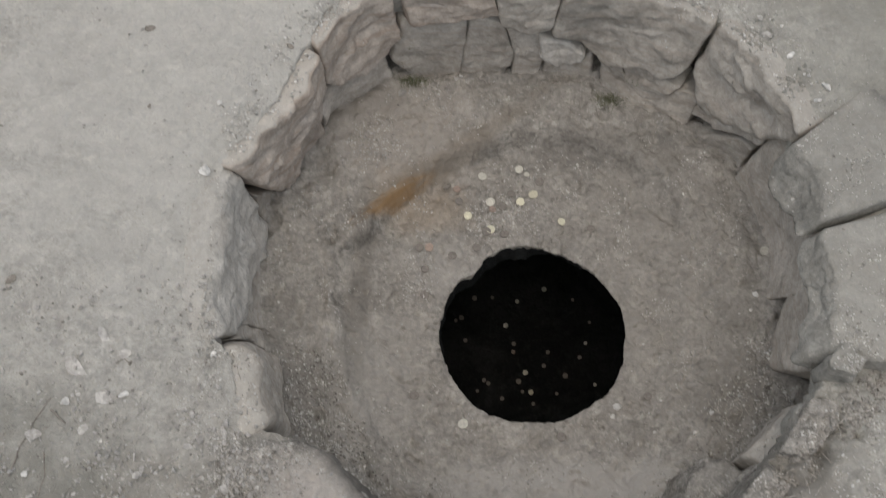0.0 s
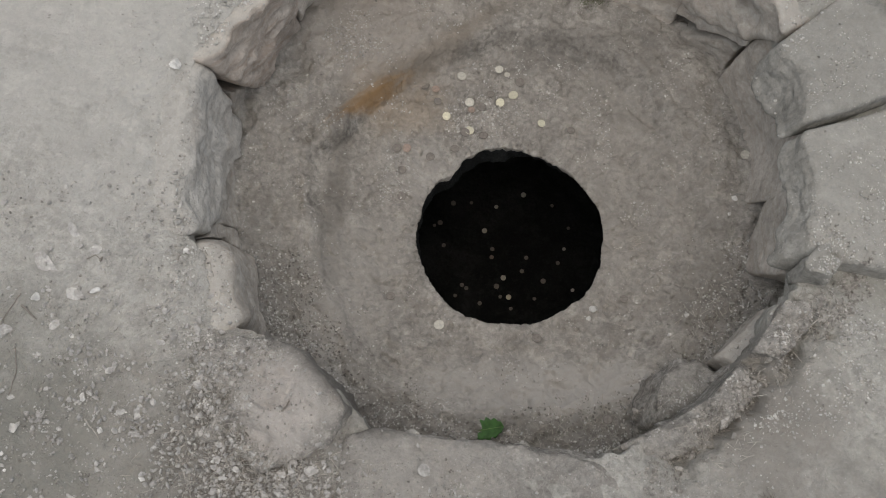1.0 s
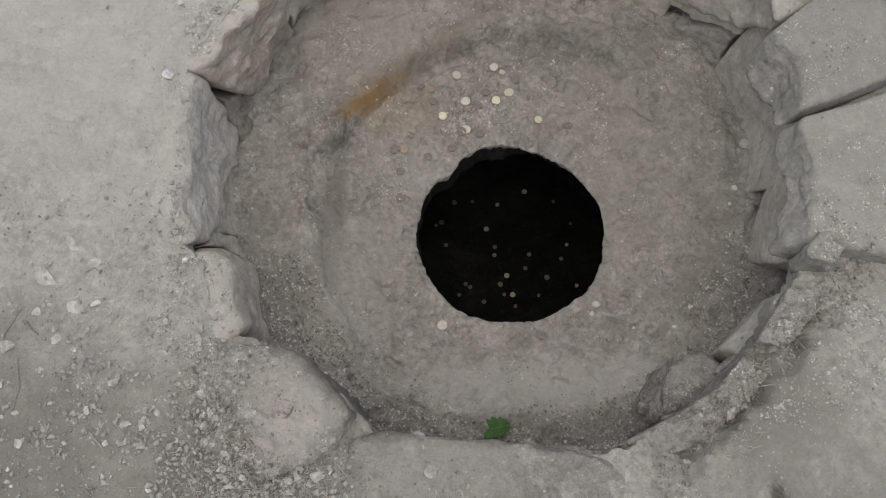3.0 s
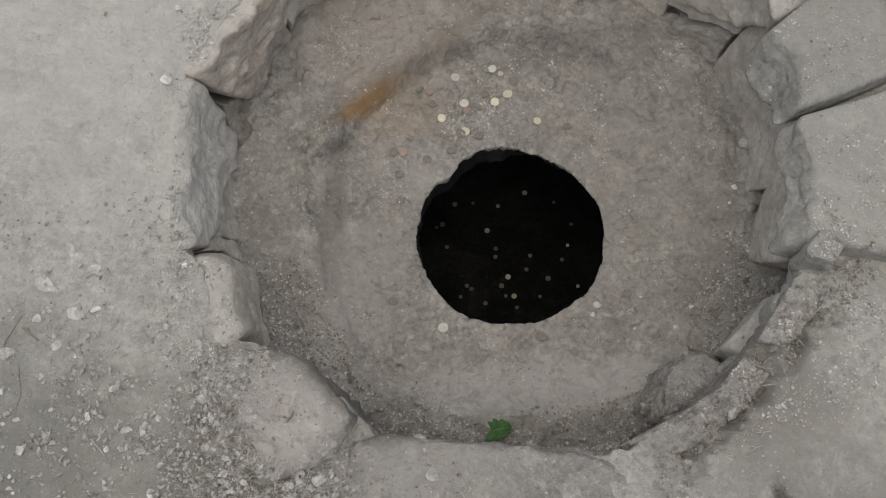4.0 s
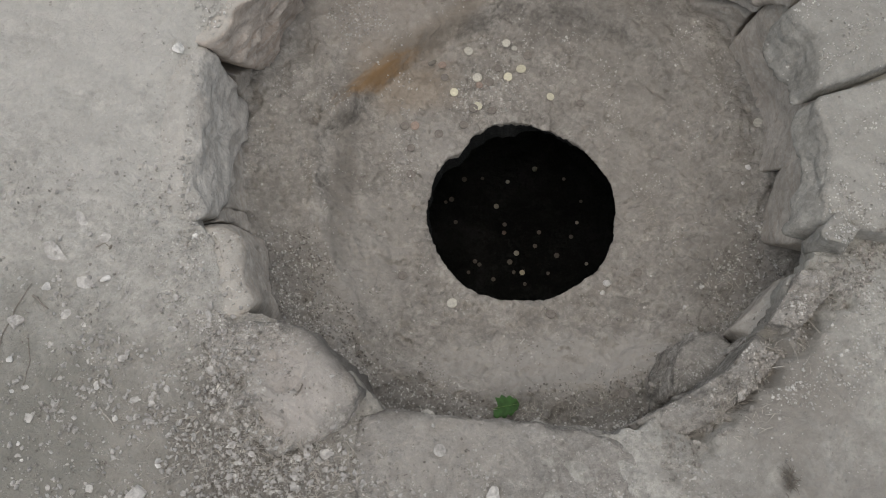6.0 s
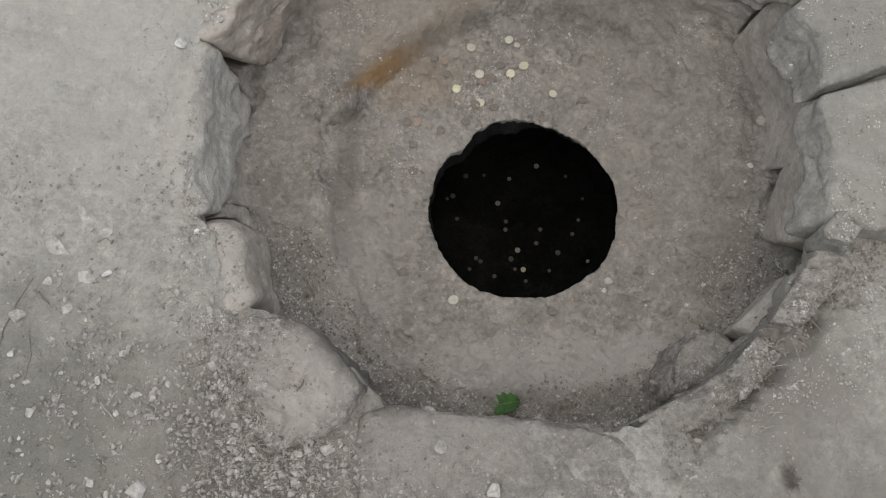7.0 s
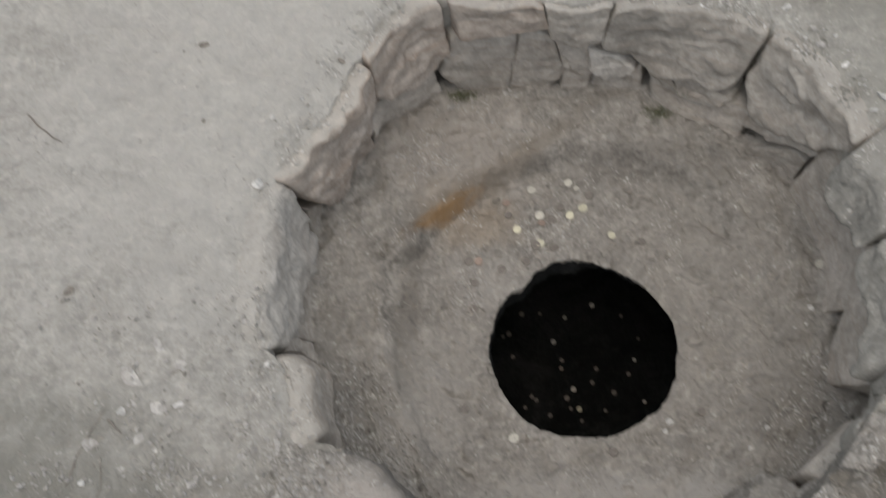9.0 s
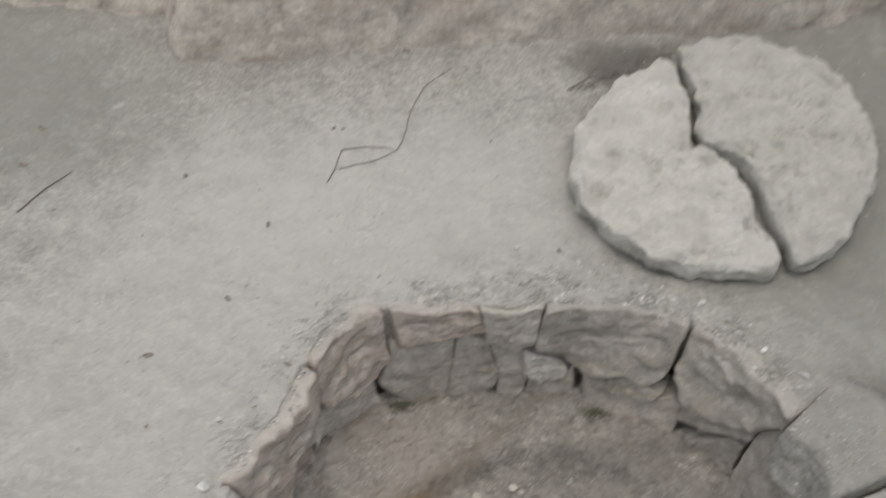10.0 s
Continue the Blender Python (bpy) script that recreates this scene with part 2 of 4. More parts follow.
soil(NEAR_STONE, (-0.138, 0.240, 0.0), (0.13, 0.045, 2), (0.15, 0.139, 0.124), 0.8, 34.0, -52)
soil(NEAR_STONE, (0.0, 0.09, 0.0), (0.16, 0.07, 2), (0.40, 0.375, 0.34), 0.5, 31.0)
soil(ROCK, (0.46, 0.74, -0.38), (0.17, 0.26, 2), (0.30, 0.28, 0.252), 0.4, 32.0)
soil(ROCK, (0.50, 0.97, -0.35), (0.16, 0.10, 2), (0.28, 0.262, 0.236), 0.35, 17.0)

# rust stain on the cut rock: a streak along the step's edge, ahead on the left
nt = ROCK.node_tree
stain_geo = nt.nodes.new("ShaderNodeNewGeometry")
stain_map = nt.nodes.new("ShaderNodeMapping")
stain_map.vector_type = "TEXTURE"
stain_map.inputs["Location"].default_value = (-0.122, 0.958, -0.36)
stain_map.inputs["Rotation"].default_value = (0, 0, radians(38))
stain_map.inputs["Scale"].default_value = (0.15, 0.024, 0.3)
nt.links.new(stain_geo.outputs["Position"], stain_map.inputs["Vector"])
streak = nt.nodes.new("ShaderNodeTexNoise")
streak.inputs["Scale"].default_value, streak.inputs["Detail"].default_value = 3.2, 8
nt.links.new(stain_map.outputs[0], streak.inputs["Vector"])
length = nt.nodes.new("ShaderNodeVectorMath")
length.operation = "LENGTH"
nt.links.new(stain_map.outputs[0], length.inputs[0])
ragged = nt.nodes.new("ShaderNodeMath")
ragged.operation = "MULTIPLY_ADD"
nt.links.new(streak.outputs["Fac"], ragged.inputs[0])
ragged.inputs[1].default_value = 1.3
nt.links.new(length.outputs["Value"], ragged.inputs[2])
fade = nt.nodes.new("ShaderNodeMapRange")
fade.interpolation_type = "SMOOTHSTEP"
nt.links.new(ragged.outputs[0], fade.inputs["Value"])
for key, v in (("From Min", 1.65), ("From Max", 0.75), ("To Min", 0.0), ("To Max", 0.85)):
    fade.inputs[key].default_value = v
stained = nt.nodes.new("ShaderNodeMix")
stained.data_type = "RGBA"
bsdf = nt.nodes["Principled BSDF"]
before = bsdf.inputs["Base Color"].links[0].from_socket
nt.links.new(fade.outputs["Result"], stained.inputs["Factor"])
nt.links.new(before, stained.inputs["A"])
stained.inputs["B"].default_value = (*RUST, 1)
nt.links.new(stained.outputs["Result"], bsdf.inputs["Base Color"])


# ---- plan: all radii are from the middle of the well mouth ----
CX, CY = 0.186, 0.650


def table(pairs):
    """A smooth closed curve of a radius by angle, through a few pairs of degrees and metres."""
    a = np.array(sorted(pairs), float)
    ang = np.r_[a[-1, 0] - 360, a[:, 0], a[0, 0] + 360]
    rad = np.r_[a[-1, 1], a[:, 1], a[0, 1]]
    fine = np.interp(np.arange(-20, 380), ang, rad)
    fine = np.convolve(fine, np.ones(5) / 5, "same")
    return lambda d: float(np.interp(d % 360, np.arange(-20, 380), fine))


RIM = table([(0, .523), (7, .523), (12, .546), (19, .566), (27, .568), (33, .588), (45, .62), (55, .652), (64, .65), (74, .63), (85, .617), (93, .60),
             (99, .63), (109, .658), (114, .688), (119, .716), (126, .695), (134, .65), (142, .615), (150, .605), (157, .615), (165, .642), (171, .632),
             (180, .62), (187, .621), (194, .61), (197, .580), (205, .580), (211, .60), (214, .565), (222, .532), (234, .519),
             (240, .55), (249, .516), (267, .50), (281, .535), (290, .527), (313, .507), (326, .50), (340, .52), (350, .53)])
FOOT = table([(0, .535), (8, .553), (15, .583), (22, .594), (30, .599), (38, .617), (46, .60), (52, .615), (58, .60), (66, .592), (72, .614), (76, .63),
              (81, .637), (88, .63), (96, .628), (105, .645), (112, .68), (118, .69), (122, .685), (130, .692), (134, .68), (137, .652), (146, .654),
              (153, .66), (158, .646), (163, .62), (173, .585), (181, .577), (188, .563), (193, .568), (200, .571), (205, .581), (213, .57), (350, .53)])
STEP_TOP = table([(14, .42), (32, .455), (48, .468), (63, .478), (79, .475), (94, .503), (103, .474), (119, .448), (134, .437), (148, .456),
                  (167, .46), (179, .43), (190, .428), (206, .45), (219, .458), (235, .442), (262, .404), (292, .398), (314, .402), (332, .40), (351, .405)])
STEP_FOOT = table([(4, .375), (22, .40), (40, .416), (60, .440), (78, .438), (95, .447), (115, .422), (134, .407), (150, .42), (158, .438),
                   (170, .422), (182, .405), (194, .391), (207, .398), (220, .398), (236, .381), (262, .357), (291, .352), (313, .352), (344, .36)])
MOUTH = table([(9, .209), (34, .202), (62, .199), (77, .202), (93, .208), (109, .208), (119, .204), (126, .192), (133, .183), (140, .201), (161, .202),
               (182, .206), (219, .208), (245, .212), (268, .208), (299, .209), (325, .214), (355, .207)])


def rough(x, y, z, scale, octaves=4, seed=0.0):
    return noise.fractal(Vector((x / scale + seed, y / scale - seed, z / scale)), 0.7, 2.1, octaves)


def smooth(a, b, v):
    k = min(1.0, max(0.0, (v - a) / (b - a)))
    return k * k * (3 - 2 * k)


def split(x, y, z, scale, seed):
    """Leaning facets with worn grooves between them, from 0 to about 1, as in broken stone."""
    here = Vector((x / scale + seed, y / scale - seed, z / scale))
    d, p = noise.voronoi(here)
    a = p[0]
    lean = noise.noise(a * 3.1) + (here - a).dot(Vector((noise.noise(a * 5.7), noise.noise(a * 7.3), noise.noise(a * 2.9))))
    return 0.5 + 0.5 * max(-1.0, min(1.0, 1.5 * lean)) * smooth(0.0, 0.28, d[1] - d[0])


def ground_z(x, y):
    r, d = math.hypot(x - CX, y - CY), math.degrees(math.atan2(y - CY, x - CX)) % 360
    z = 0.094 * max(0.0, min(y, 2.6) - 1.29) * smooth(1.2, 1.5, y)
    near = 1 - smooth(3.0, 6.0, r)
    z += near * (0.012 * rough(x, y, 0, 0.45, 3, 3.1) + 0.0040 * rough(x, y, 0, 0.07, 5, 1.7))
    stony = smooth(-0.05, -0.35, x) * smooth(0.42, 0.2, y) + smooth(0.35, 0.0, y) * smooth(0.25, -0.1, y) * 0.7
    z += near * stony * 0.006 * rough(x, y, 0, 0.035, 4, 8.0)
    # eroded strip between the rim stones and the trodden ground, on the near right
    along = (x - 0.40) * 0.743 + (y - 0.075) * 0.669
    across = (x - 0.40) * 0.669 - (y - 0.075) * 0.743
    strip = smooth(-0.02, 0.06, along) * smooth(0.46, 0.38, along) * smooth(-0.24, -0.18, across) * smooth(0.026, 0.006, across + 0.022 * rough(x, y, 0, 0.06, 4, 5.5))
    z -= strip * (0.034 + 0.024 * rough(x, y, 0, 0.04, 4, 2.2))
    # flat stones lie flush with the earth on the right
    z -= 0.045 * smooth(0.29, 0.22, r - RIM(d)) * (smooth(32, 26, d) if d < 180 else smooth(330, 342, d))
    # the crust breaks down a little towards the rim
    edge = r - RIM(d)
    z -= 0.014 * smooth(0.10, 0.0, edge + 0.03 * rough(x, y, 0, 0.09, 3, 6.6))
    return z


def basin_z(x, y):
    r, d = math.hypot(x - CX, y - CY), math.degrees(math.atan2(y - CY, x - CX)) % 360
    wob = 0.014 * rough(x, y, 0, 0.12, 5, 9.0)
    left = smooth(142, 155, d) * smooth(235, 205, d)
    cut = smooth(160, 148, d) * smooth(92, 105, d)
    far = smooth(20, 45, d) * smooth(110, 95, d)
    foot = STEP_FOOT(d) + wob
    high = 0.032 + 0.026 * cut + 0.022 * far
    wide = 0.080 - 0.042 * left - 0.040 * cut - 0.030 * far
    z = -0.312 - 0.018 * smooth(0.62, foot + wide, r) - high * smooth(foot + wide, foot - 0.004, r)
    z -= (0.070 - high) * smooth(foot + 0.02, foot - 0.12, r)
    # tool marks that run round the step
    z += 0.0035 * rough(d * 0.012, r * 3.0, 0, 0.06, 3, 2.9) * smooth(0.30, 0.38, r) * smooth(0.56, 0.48, r)
    z += 0.008 * rough(x, y, 0, 0.11, 3, 4.0) + 0.0065 * rough(x, y, 0, 0.035, 5, 7.7)
    # hollows left by the pick, and spalled flakes
    z -= 0.006 * smooth(0.15, 0.5, rough(x, y, 0, 0.05, 4, 11.0)) - 0.003 * split(x, y, 0, 0.03, 5.0)
    # swept-up soil against the stones
    z += 0.014 * smooth(0.46, 0.62, r) * smooth(0.4, 0.7, 0.5 + 0.5 * rough(x, y, 0, 0.2, 3, 2.0))
    return z


def link_mesh(name, verts, faces, material, parent=None, shade=True):
    me = bpy.data.meshes.new(name)
    me.from_pydata(verts, [], faces)
    me.materials.append(material)
    if shade:
        me.polygons.foreach_set("use_smooth", [True] * len(me.polygons))
    me.update()
    ob = new(name, me)
    ob.parent = parent
    return ob


def part(name, bm, material, parent, label=""):
    me = bpy.data.meshes.new(name)
    bm.to_mesh(me)
    bm.free()
    me.materials.append(material)
    me.polygons.foreach_set("use_smooth", [True] * len(me.polygons))
    ob = new(name, me)
    ob.parent = parent
    return tagged(ob, label) if label else ob


def ring_faces(rows, n):
    return [(a * n + i, a * n + (i + 1) % n, (a + 1) * n + (i + 1) % n, (a + 1) * n + i) for a in range(rows - 1) for i in range(n)]


SURFACES = []


def keep(verts, faces):
    SURFACES.append((verts, faces))


# ---- ground: one sheet from the rim to the horizon ----
def build_ground():
    n, verts = 720, []
    steps = [0.0, 0.0, 0.004] + [0.004 + 2.3 * (i / 170) ** 1.5 for i in range(1, 171)] + [2.3 * 1.3 ** i for i in range(1, 13)]
    for k, s in enumerate(steps):
        for i in range(n):
            d = 360 * i / n
            c, sn = math.cos(radians(d)), math.sin(radians(d))
            r = RIM(d) + 0.012 + 0.016 * smooth(194, 198, d) * smooth(214, 209, d) + 0.016 * smooth(112, 120, d) * smooth(168, 160, d) + 0.014 * rough(c * 0.6, sn * 0.6, 0, 0.06, 4, 1.0) + s + (0.11 if k == 0 else 0)
            x, y = CX + r * c, CY + r * sn
            z = -0.42 if k == 0 else ground_z(x, y) - (0.05, 0.05, 0.008)[min(k, 2)] * (k < 3)
            verts.append((x, y, z))
    faces = ring_faces(len(steps), n)
    ob = link_mesh("ground", verts, faces, GROUND)
    keep(verts, faces)
    return tagged(ob, "pale grey trodden earth, dusty and strewn with grit", "ground", kind="structure")


GROUND_SHEET = build_ground()


# ---- basin cut in the rock, with the well mouth and the pit under it ----
def build_basin():
    n, verts = 800, []
    count = 175
    for k in range(count + 1):
        for i in range(n):
            d = 360 * i / n
            c, sn = math.cos(radians(d)), math.sin(radians(d))
            m = MOUTH(d) + 0.004 * rough(c, sn, 0, 0.16, 5, 2.5)
            r = 0.80 + (m - 0.80) * (k / count)
            x, y = CX + r * c, CY + r * sn
            verts.append((x, y, basin_z(x, y) - 0.007 * smooth(0.02, 0.0, r - m)))
    throat = [(0.004, -0.425), (0.002, -0.445), (-0.006, -0.465), (0.004, -0.485), (0.03, -0.51), (0.12, -0.56), (0.40, -0.68), (0.75, -0.85), (0.95, -1.0), (1.0, -1.2), (1.0, -1.35)]
    rows = count + 1 + len(throat)
    for off, z in throat:
        for i in range(n):
            d = 360 * i / n
            c, sn = math.cos(radians(d)), math.sin(radians(d))
            m = MOUTH(d) + 0.004 * rough(c, sn, 0, 0.16, 5, 2.5)
            r = m + off + 0.035 * smooth(-.415, -.46, z) * max(0.0, c) ** 0.5 + 0.007 * rough(c * .2, sn * .2, z, 0.05, 4, 3.0) * smooth(-.40, -.43, z)
            verts.append((CX + r * c, CY + r * sn + 0.35 * smooth(0.1, 0.8, off), z + 0.005 * rough(c, sn, z, 0.1, 3, 9.0)))
    faces = ring_faces(rows, n)
    cut = (count + 1) * n
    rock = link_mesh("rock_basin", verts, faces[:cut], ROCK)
    keep(verts, faces[:cut])
    tagged(rock, "grey-brown cut rock basin with a worn circular step, rust stain and well mouth", "rock floor", kind="structure")
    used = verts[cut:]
    # same rock as the basin, coloured dark to stand for the unlit hole
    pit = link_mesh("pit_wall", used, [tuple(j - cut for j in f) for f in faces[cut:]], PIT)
    tagged(pit, "rock walls of the cistern under the mouth, coloured near black for its shade", "pit", kind="structure")
    floor_v, m = [], 48
    for a in range(m + 1):
        for b in range(m + 1):
            x, y = CX - 1.4 + 2.8 * a / m, CY + 0.35 - 1.4 + 2.8 * b / m
            floor_v.append((x, y, -1.21 + 0.02 * rough(x, y, 0, 0.25, 4, 1.0)))
    floor_f = [(a * (m + 1) + b, (a + 1) * (m + 1) + b, (a + 1) * (m + 1) + b + 1, a * (m + 1) + b + 1) for a in range(m) for b in range(m)]
    keep(floor_v, floor_f)
    tagged(link_mesh("pit_floor", floor_v, floor_f, PIT), "mud floor of the cistern, the hole's shade put into its nearly black colour", "pit floor", kind="structure")


build_basin()


# ---- stones ----
def resample(outline, n, soften=2):
    p = np.array(outline, float)
    q = np.vstack([p, p[:1]])
    seg = np.hypot(*np.diff(q, axis=0).T)
    at = np.r_[0, np.cumsum(seg)]
    s = np.linspace(0, at[-1], n, endpoint=False)
    out = np.c_[np.interp(s, at, q[:, 0]), np.interp(s, at, q[:, 1])]
    for _ in range(soften):
        out = (np.roll(out, 1, 0) + 2 * out + np.roll(out, -1, 0)) / 4
    return out


def stone_mesh(outline, top, bottom, crown=None, bevel=None, worn=0.12, batter=0.0, lump=0.007, seed=0.0, dome=0.006, n=84, tilt=(0.0, 0.0), chip=1.0, across=9, pitted=0.0, hew=0.0):
    """A hewn or broken stone: the outline of its top, its height, worn upper edges, sides that lean by batter, and an uneven skin."""
    edge = resample(outline, n)
    mid = edge.mean(axis=0)
    size = float(np.mean(np.hypot(*(edge - mid).T)))
    if crown:
        mid = np.array(crown)
    bevel = bevel or worn * size
    rows = [(k / across * (1 - worn), 0.0) for k in range(1, across + 1)]
    rows += [(1 - worn + worn * math.sin(a), bevel * (1 - math.cos(a))) for a in (0.2, 0.4, 0.6, 0.8, 1.0, 1.2, 1.37, 1.5)]
    fall = max(0.01, top - bottom)
    low = rows[-1][1]
    rows += [(1.0 + batter / size * (k / 10), low + (fall - low) * k / 10) for k in range(1, 11)]
    verts = [(mid[0], mid[1], top + dome)]
    for rho, down in rows:
        for e in edge:
            x, y = mid + (e - mid) * rho
            z = top - down + dome * (1 - rho * rho if rho < 1 else 0)
            big = rough(x, y, z, 0.09, 3, seed)
            facet = split(x, y, z * 1.3, 0.055, seed + 4)
            layer = rough(x * 0.3, y * 0.3, z, 0.02, 3, seed + 2)
            out = (e - mid) / (np.hypot(*(e - mid)) + 1e-6)
            side = smooth(0.75, 1.0, rho)
            push = side * (lump * 0.7 * big - lump * 1.5 * chip * facet + 0.0016 * layer)
            up = (lump * 0.7 * big + 0.0018 * rough(x, y, z, 0.02, 3, seed + 7)) * smooth(1.02, 0.85, rho)
            if hew:
                up += hew * (split(x, y, 0, 0.11, seed + 6) - 0.5) * smooth(1.1, 0.9, rho)
            if pitted and rho < 1:
                up += pitted * (0.6 * rough(x, y, 0, 0.06, 4, seed + 3) - 1.6 * max(0.0, rough(x, y, 0, 0.10, 4, seed + 5) - 0.28))
            z += up + tilt[0] * (x - mid[0]) + tilt[1] * (y - mid[1])
            verts.append((x + out[0] * push, y + out[1] * push, z))
    faces = [(0, 1 + i, 1 + (i + 1) % n) for i in range(n)]
    faces += [tuple(1 + v for v in reversed(f)) for f in ring_faces(len(rows), n)]
    faces.append(tuple(reversed([1 + (len(rows) - 1) * n + i for i in range(n)])))
    return verts, faces


WALL = tagged(new("wall_ring"), "low dry-stone ring of rough grey-brown stones round the basin", "stone ring", kind="structure")


def ring_stone(outline, top, bottom, material=STONE, **shape):
    """One stone of the ring, seen from above."""
    verts, faces = stone_mesh(outline, top, bottom, **shape)
    keep(verts, faces)
    return link_mesh("stone", verts, faces, material, WALL)


def wall_stone(face, material=STONE, proud=0.006, lump=0.010, seed=0.0, depth=0.09, worn=0.010, lean=(0.0, 0.0), skew=0.0, gap=-0.0022, cap=0.25, layers=0.0015, n=84):
    """One stone built into the ring. face: its outline as degrees round the well and height; lean: how its face turns along the wall and upwards;
    its body runs outward by depth under the earth, and sinks there by cap."""
    reach = 0.62
    flat = resample([(radians(d) * reach, z - (0.045 if z < -.275 else 0)) for d, z in face], n, 1)
    mid = flat.mean(axis=0)
    size = np.hypot(*(flat - mid).T)
    edge = []
    for (u, v), h in zip(flat, size):
        k = 1 - (gap + 0.003 * rough(u, v, seed, 0.035, 4, seed) + 0.002 * rough(u, v, seed, 0.012, 3, seed + 1)) / h
        edge.append(mid + (np.array((u, v)) - mid) * k)
    across = 12
    rows = [(k / across, 0.0, worn) for k in range(1, across)]
    rows += [(1.0, worn * (1 - math.cos(a)), worn * (1 - math.sin(a))) for a in (0.0, 0.5, 1.0, 1.5)]
    rows += [(1.0, worn + depth * (k / 8) ** 1.5, 0.0) for k in range(1, 9)]

    def place(u, v, back, rho):
        d = math.degrees(u / reach)
        k = min(1.0, max(0.0, (-.008 - v) / .307))
        base = RIM(d) * (1 - k) + FOOT(d) * k - proud - lean[0] * (u - mid[0]) - lean[1] * (v - mid[1])
        x, y = u * 1.0, v * 1.0
        bulk = lump * 0.8 * rough(x, y, seed, 0.08, 3, seed) - lump * 1.6 * (split(x, y * 1.2, seed, 0.06, seed + 4) - 0.5)
        bulk += layers * rough(x * 0.25 + y * 0.12, y, seed, 0.016, 3, seed + 2) + 0.0016 * rough(x, y, seed, 0.012, 4, seed + 8)
        r = base - bulk + back
        far = min(1.0, max(0.0, (back - worn) / depth))
        a = radians(d + skew * far)
        z = v - cap * depth * far + 0.004 * far * rough(r * math.cos(a), r * math.sin(a), 0, 0.05, 4, seed)
        return CX + r * math.cos(a), CY + r * math.sin(a), z

    verts = [place(*mid, 0.0, 0)]
    for rho, back, inset in rows:
        for e in edge:
            h = np.hypot(*(e - mid))
            u, v = mid + (e - mid) * rho * max(0.3, 1 - inset / h)
            verts.append(place(u, v, back, rho))
    faces = [(0, 1 + i, 1 + (i + 1) % n) for i in range(n)]
    faces += [tuple(1 + v for v in reversed(f)) for f in ring_faces(len(rows), n)]
    faces.append(tuple(reversed([1 + (len(rows) - 1) * n + i for i in range(n)])))
    keep(verts, faces)
    return link_mesh("stone", verts, faces, material, WALL)


# upper course, left to right along the far side
wall_stone([(165, -.006), (161.5, -.03), (160.8, -.13), (160.2, -.24), (159.2, -.285), (163.8, -.30), (173, -.247), (181.6, -.211), (185.4, -.184), (190.6, -.11), (194, -.004), (187, -.004),
            (176, -.005), (170, -.004)], PALE_STONE, .004, .012, 7.2, worn=.022, layers=.003)
wall_stone([(192.5, -.09), (188.5, -.214), (188.3, -.29), (193.5, -.30), (200, -.30), (207, -.30), (210.5, -.094), (212, -.004), (205.3, -.004), (200.6, -.004), (195.5, -.02)], STONE, .016, .012, 8.5, worn=.035)
wall_stone([(162, -.010), (157, -.004), (148.5, -.006), (140, -.010), (134.2, -.012), (133.6, -.153), (137.5, -.178), (144.5, -.202), (149.6, -.284), (153.4, -.270), (159.4, -.117)], TAN_STONE,
           .016, .014, 6.4, worn=.012, layers=.003, lean=(0, -.10))
wall_stone([(133.6, -.004), (125.4, -.006), (119.7, -.004), (116.7, -.004), (116.0, -.099), (115.8, -.156), (118.6, -.205), (124.1, -.219), (128.4, -.207), (133.0, -.156)], TAN_STONE, .012, .014, 1.3, lean=(0, -.08), layers=.003)
wall_stone([(114.6, -.007), (109.0, -.006), (99.7, -.007), (98.4, -.012), (97.3, -.078), (103.4, -.094), (109.9, -.105), (113.7, -.119)], TAN_STONE, .014, .008, 2.2, lean=(0, -.08), worn=.007)
wall_stone([(98.0, -.008), (92.5, -.010), (84.8, -.007), (86.0, -.126), (96.5, -.118), (97.1, -.068)], STONE, .010, .009, 3.7, lean=(0, -.08), worn=.007)
wall_stone([(84.2, -.006), (73.5, -.006), (63.6, -.005), (55.6, -.006), (56.6, -.10), (57.0, -.155), (60.5, -.195), (66.0, -.180), (72.0, -.212), (77.0, -.190), (86.0, -.136)], STONE, .016, .011, 4.1, lean=(0, -.08), layers=.002)
wall_stone([(54.6, -.006), (55.4, -.099), (55.8, -.147), (51.0, -.224), (43.1, -.196), (35.0, -.140), (28.6, -.05), (28.7, -.008), (32.6, -.005), (44.8, -.005)], STONE, .010, .015, 5.9, lean=(0, -.08), worn=.014, layers=.002)
# flat stones on the right, flush with the earth
wall_stone([(27.7, -.080), (27.4, -.010), (20.7, .004), (12.2, .004), (8.9, .002), (8.2, -.055), (18.4, -.105), (24.2, -.105)], FLAT_STONE, .034, .010, 13.8, lean=(0, -.6), depth=.21, skew=3.5, cap=.03, worn=.012)
wall_stone([(7.2, -.060), (7.0, .002), (357.9 - 360, .006), (350.4 - 360, .006), (340.7 - 360, .004), (338.8 - 360, -.085), (343.0 - 360, -.09), (349.1 - 360, -.070), (354.9 - 360, -.065), (1.2, -.08)],
           FLAT_STONE, .024, .010, 14.4, lean=(0, -.5), depth=.19, skew=2.5, cap=.03, worn=.014)
ring_stone([(.654, .453), (.688, .489), (.712, .489), (.714, .463), (.741, .452), (.707, .412), (.655, .428)], .022, -.06, FLAT_STONE, worn=.35, seed=15.7, lump=.012, hew=.02)
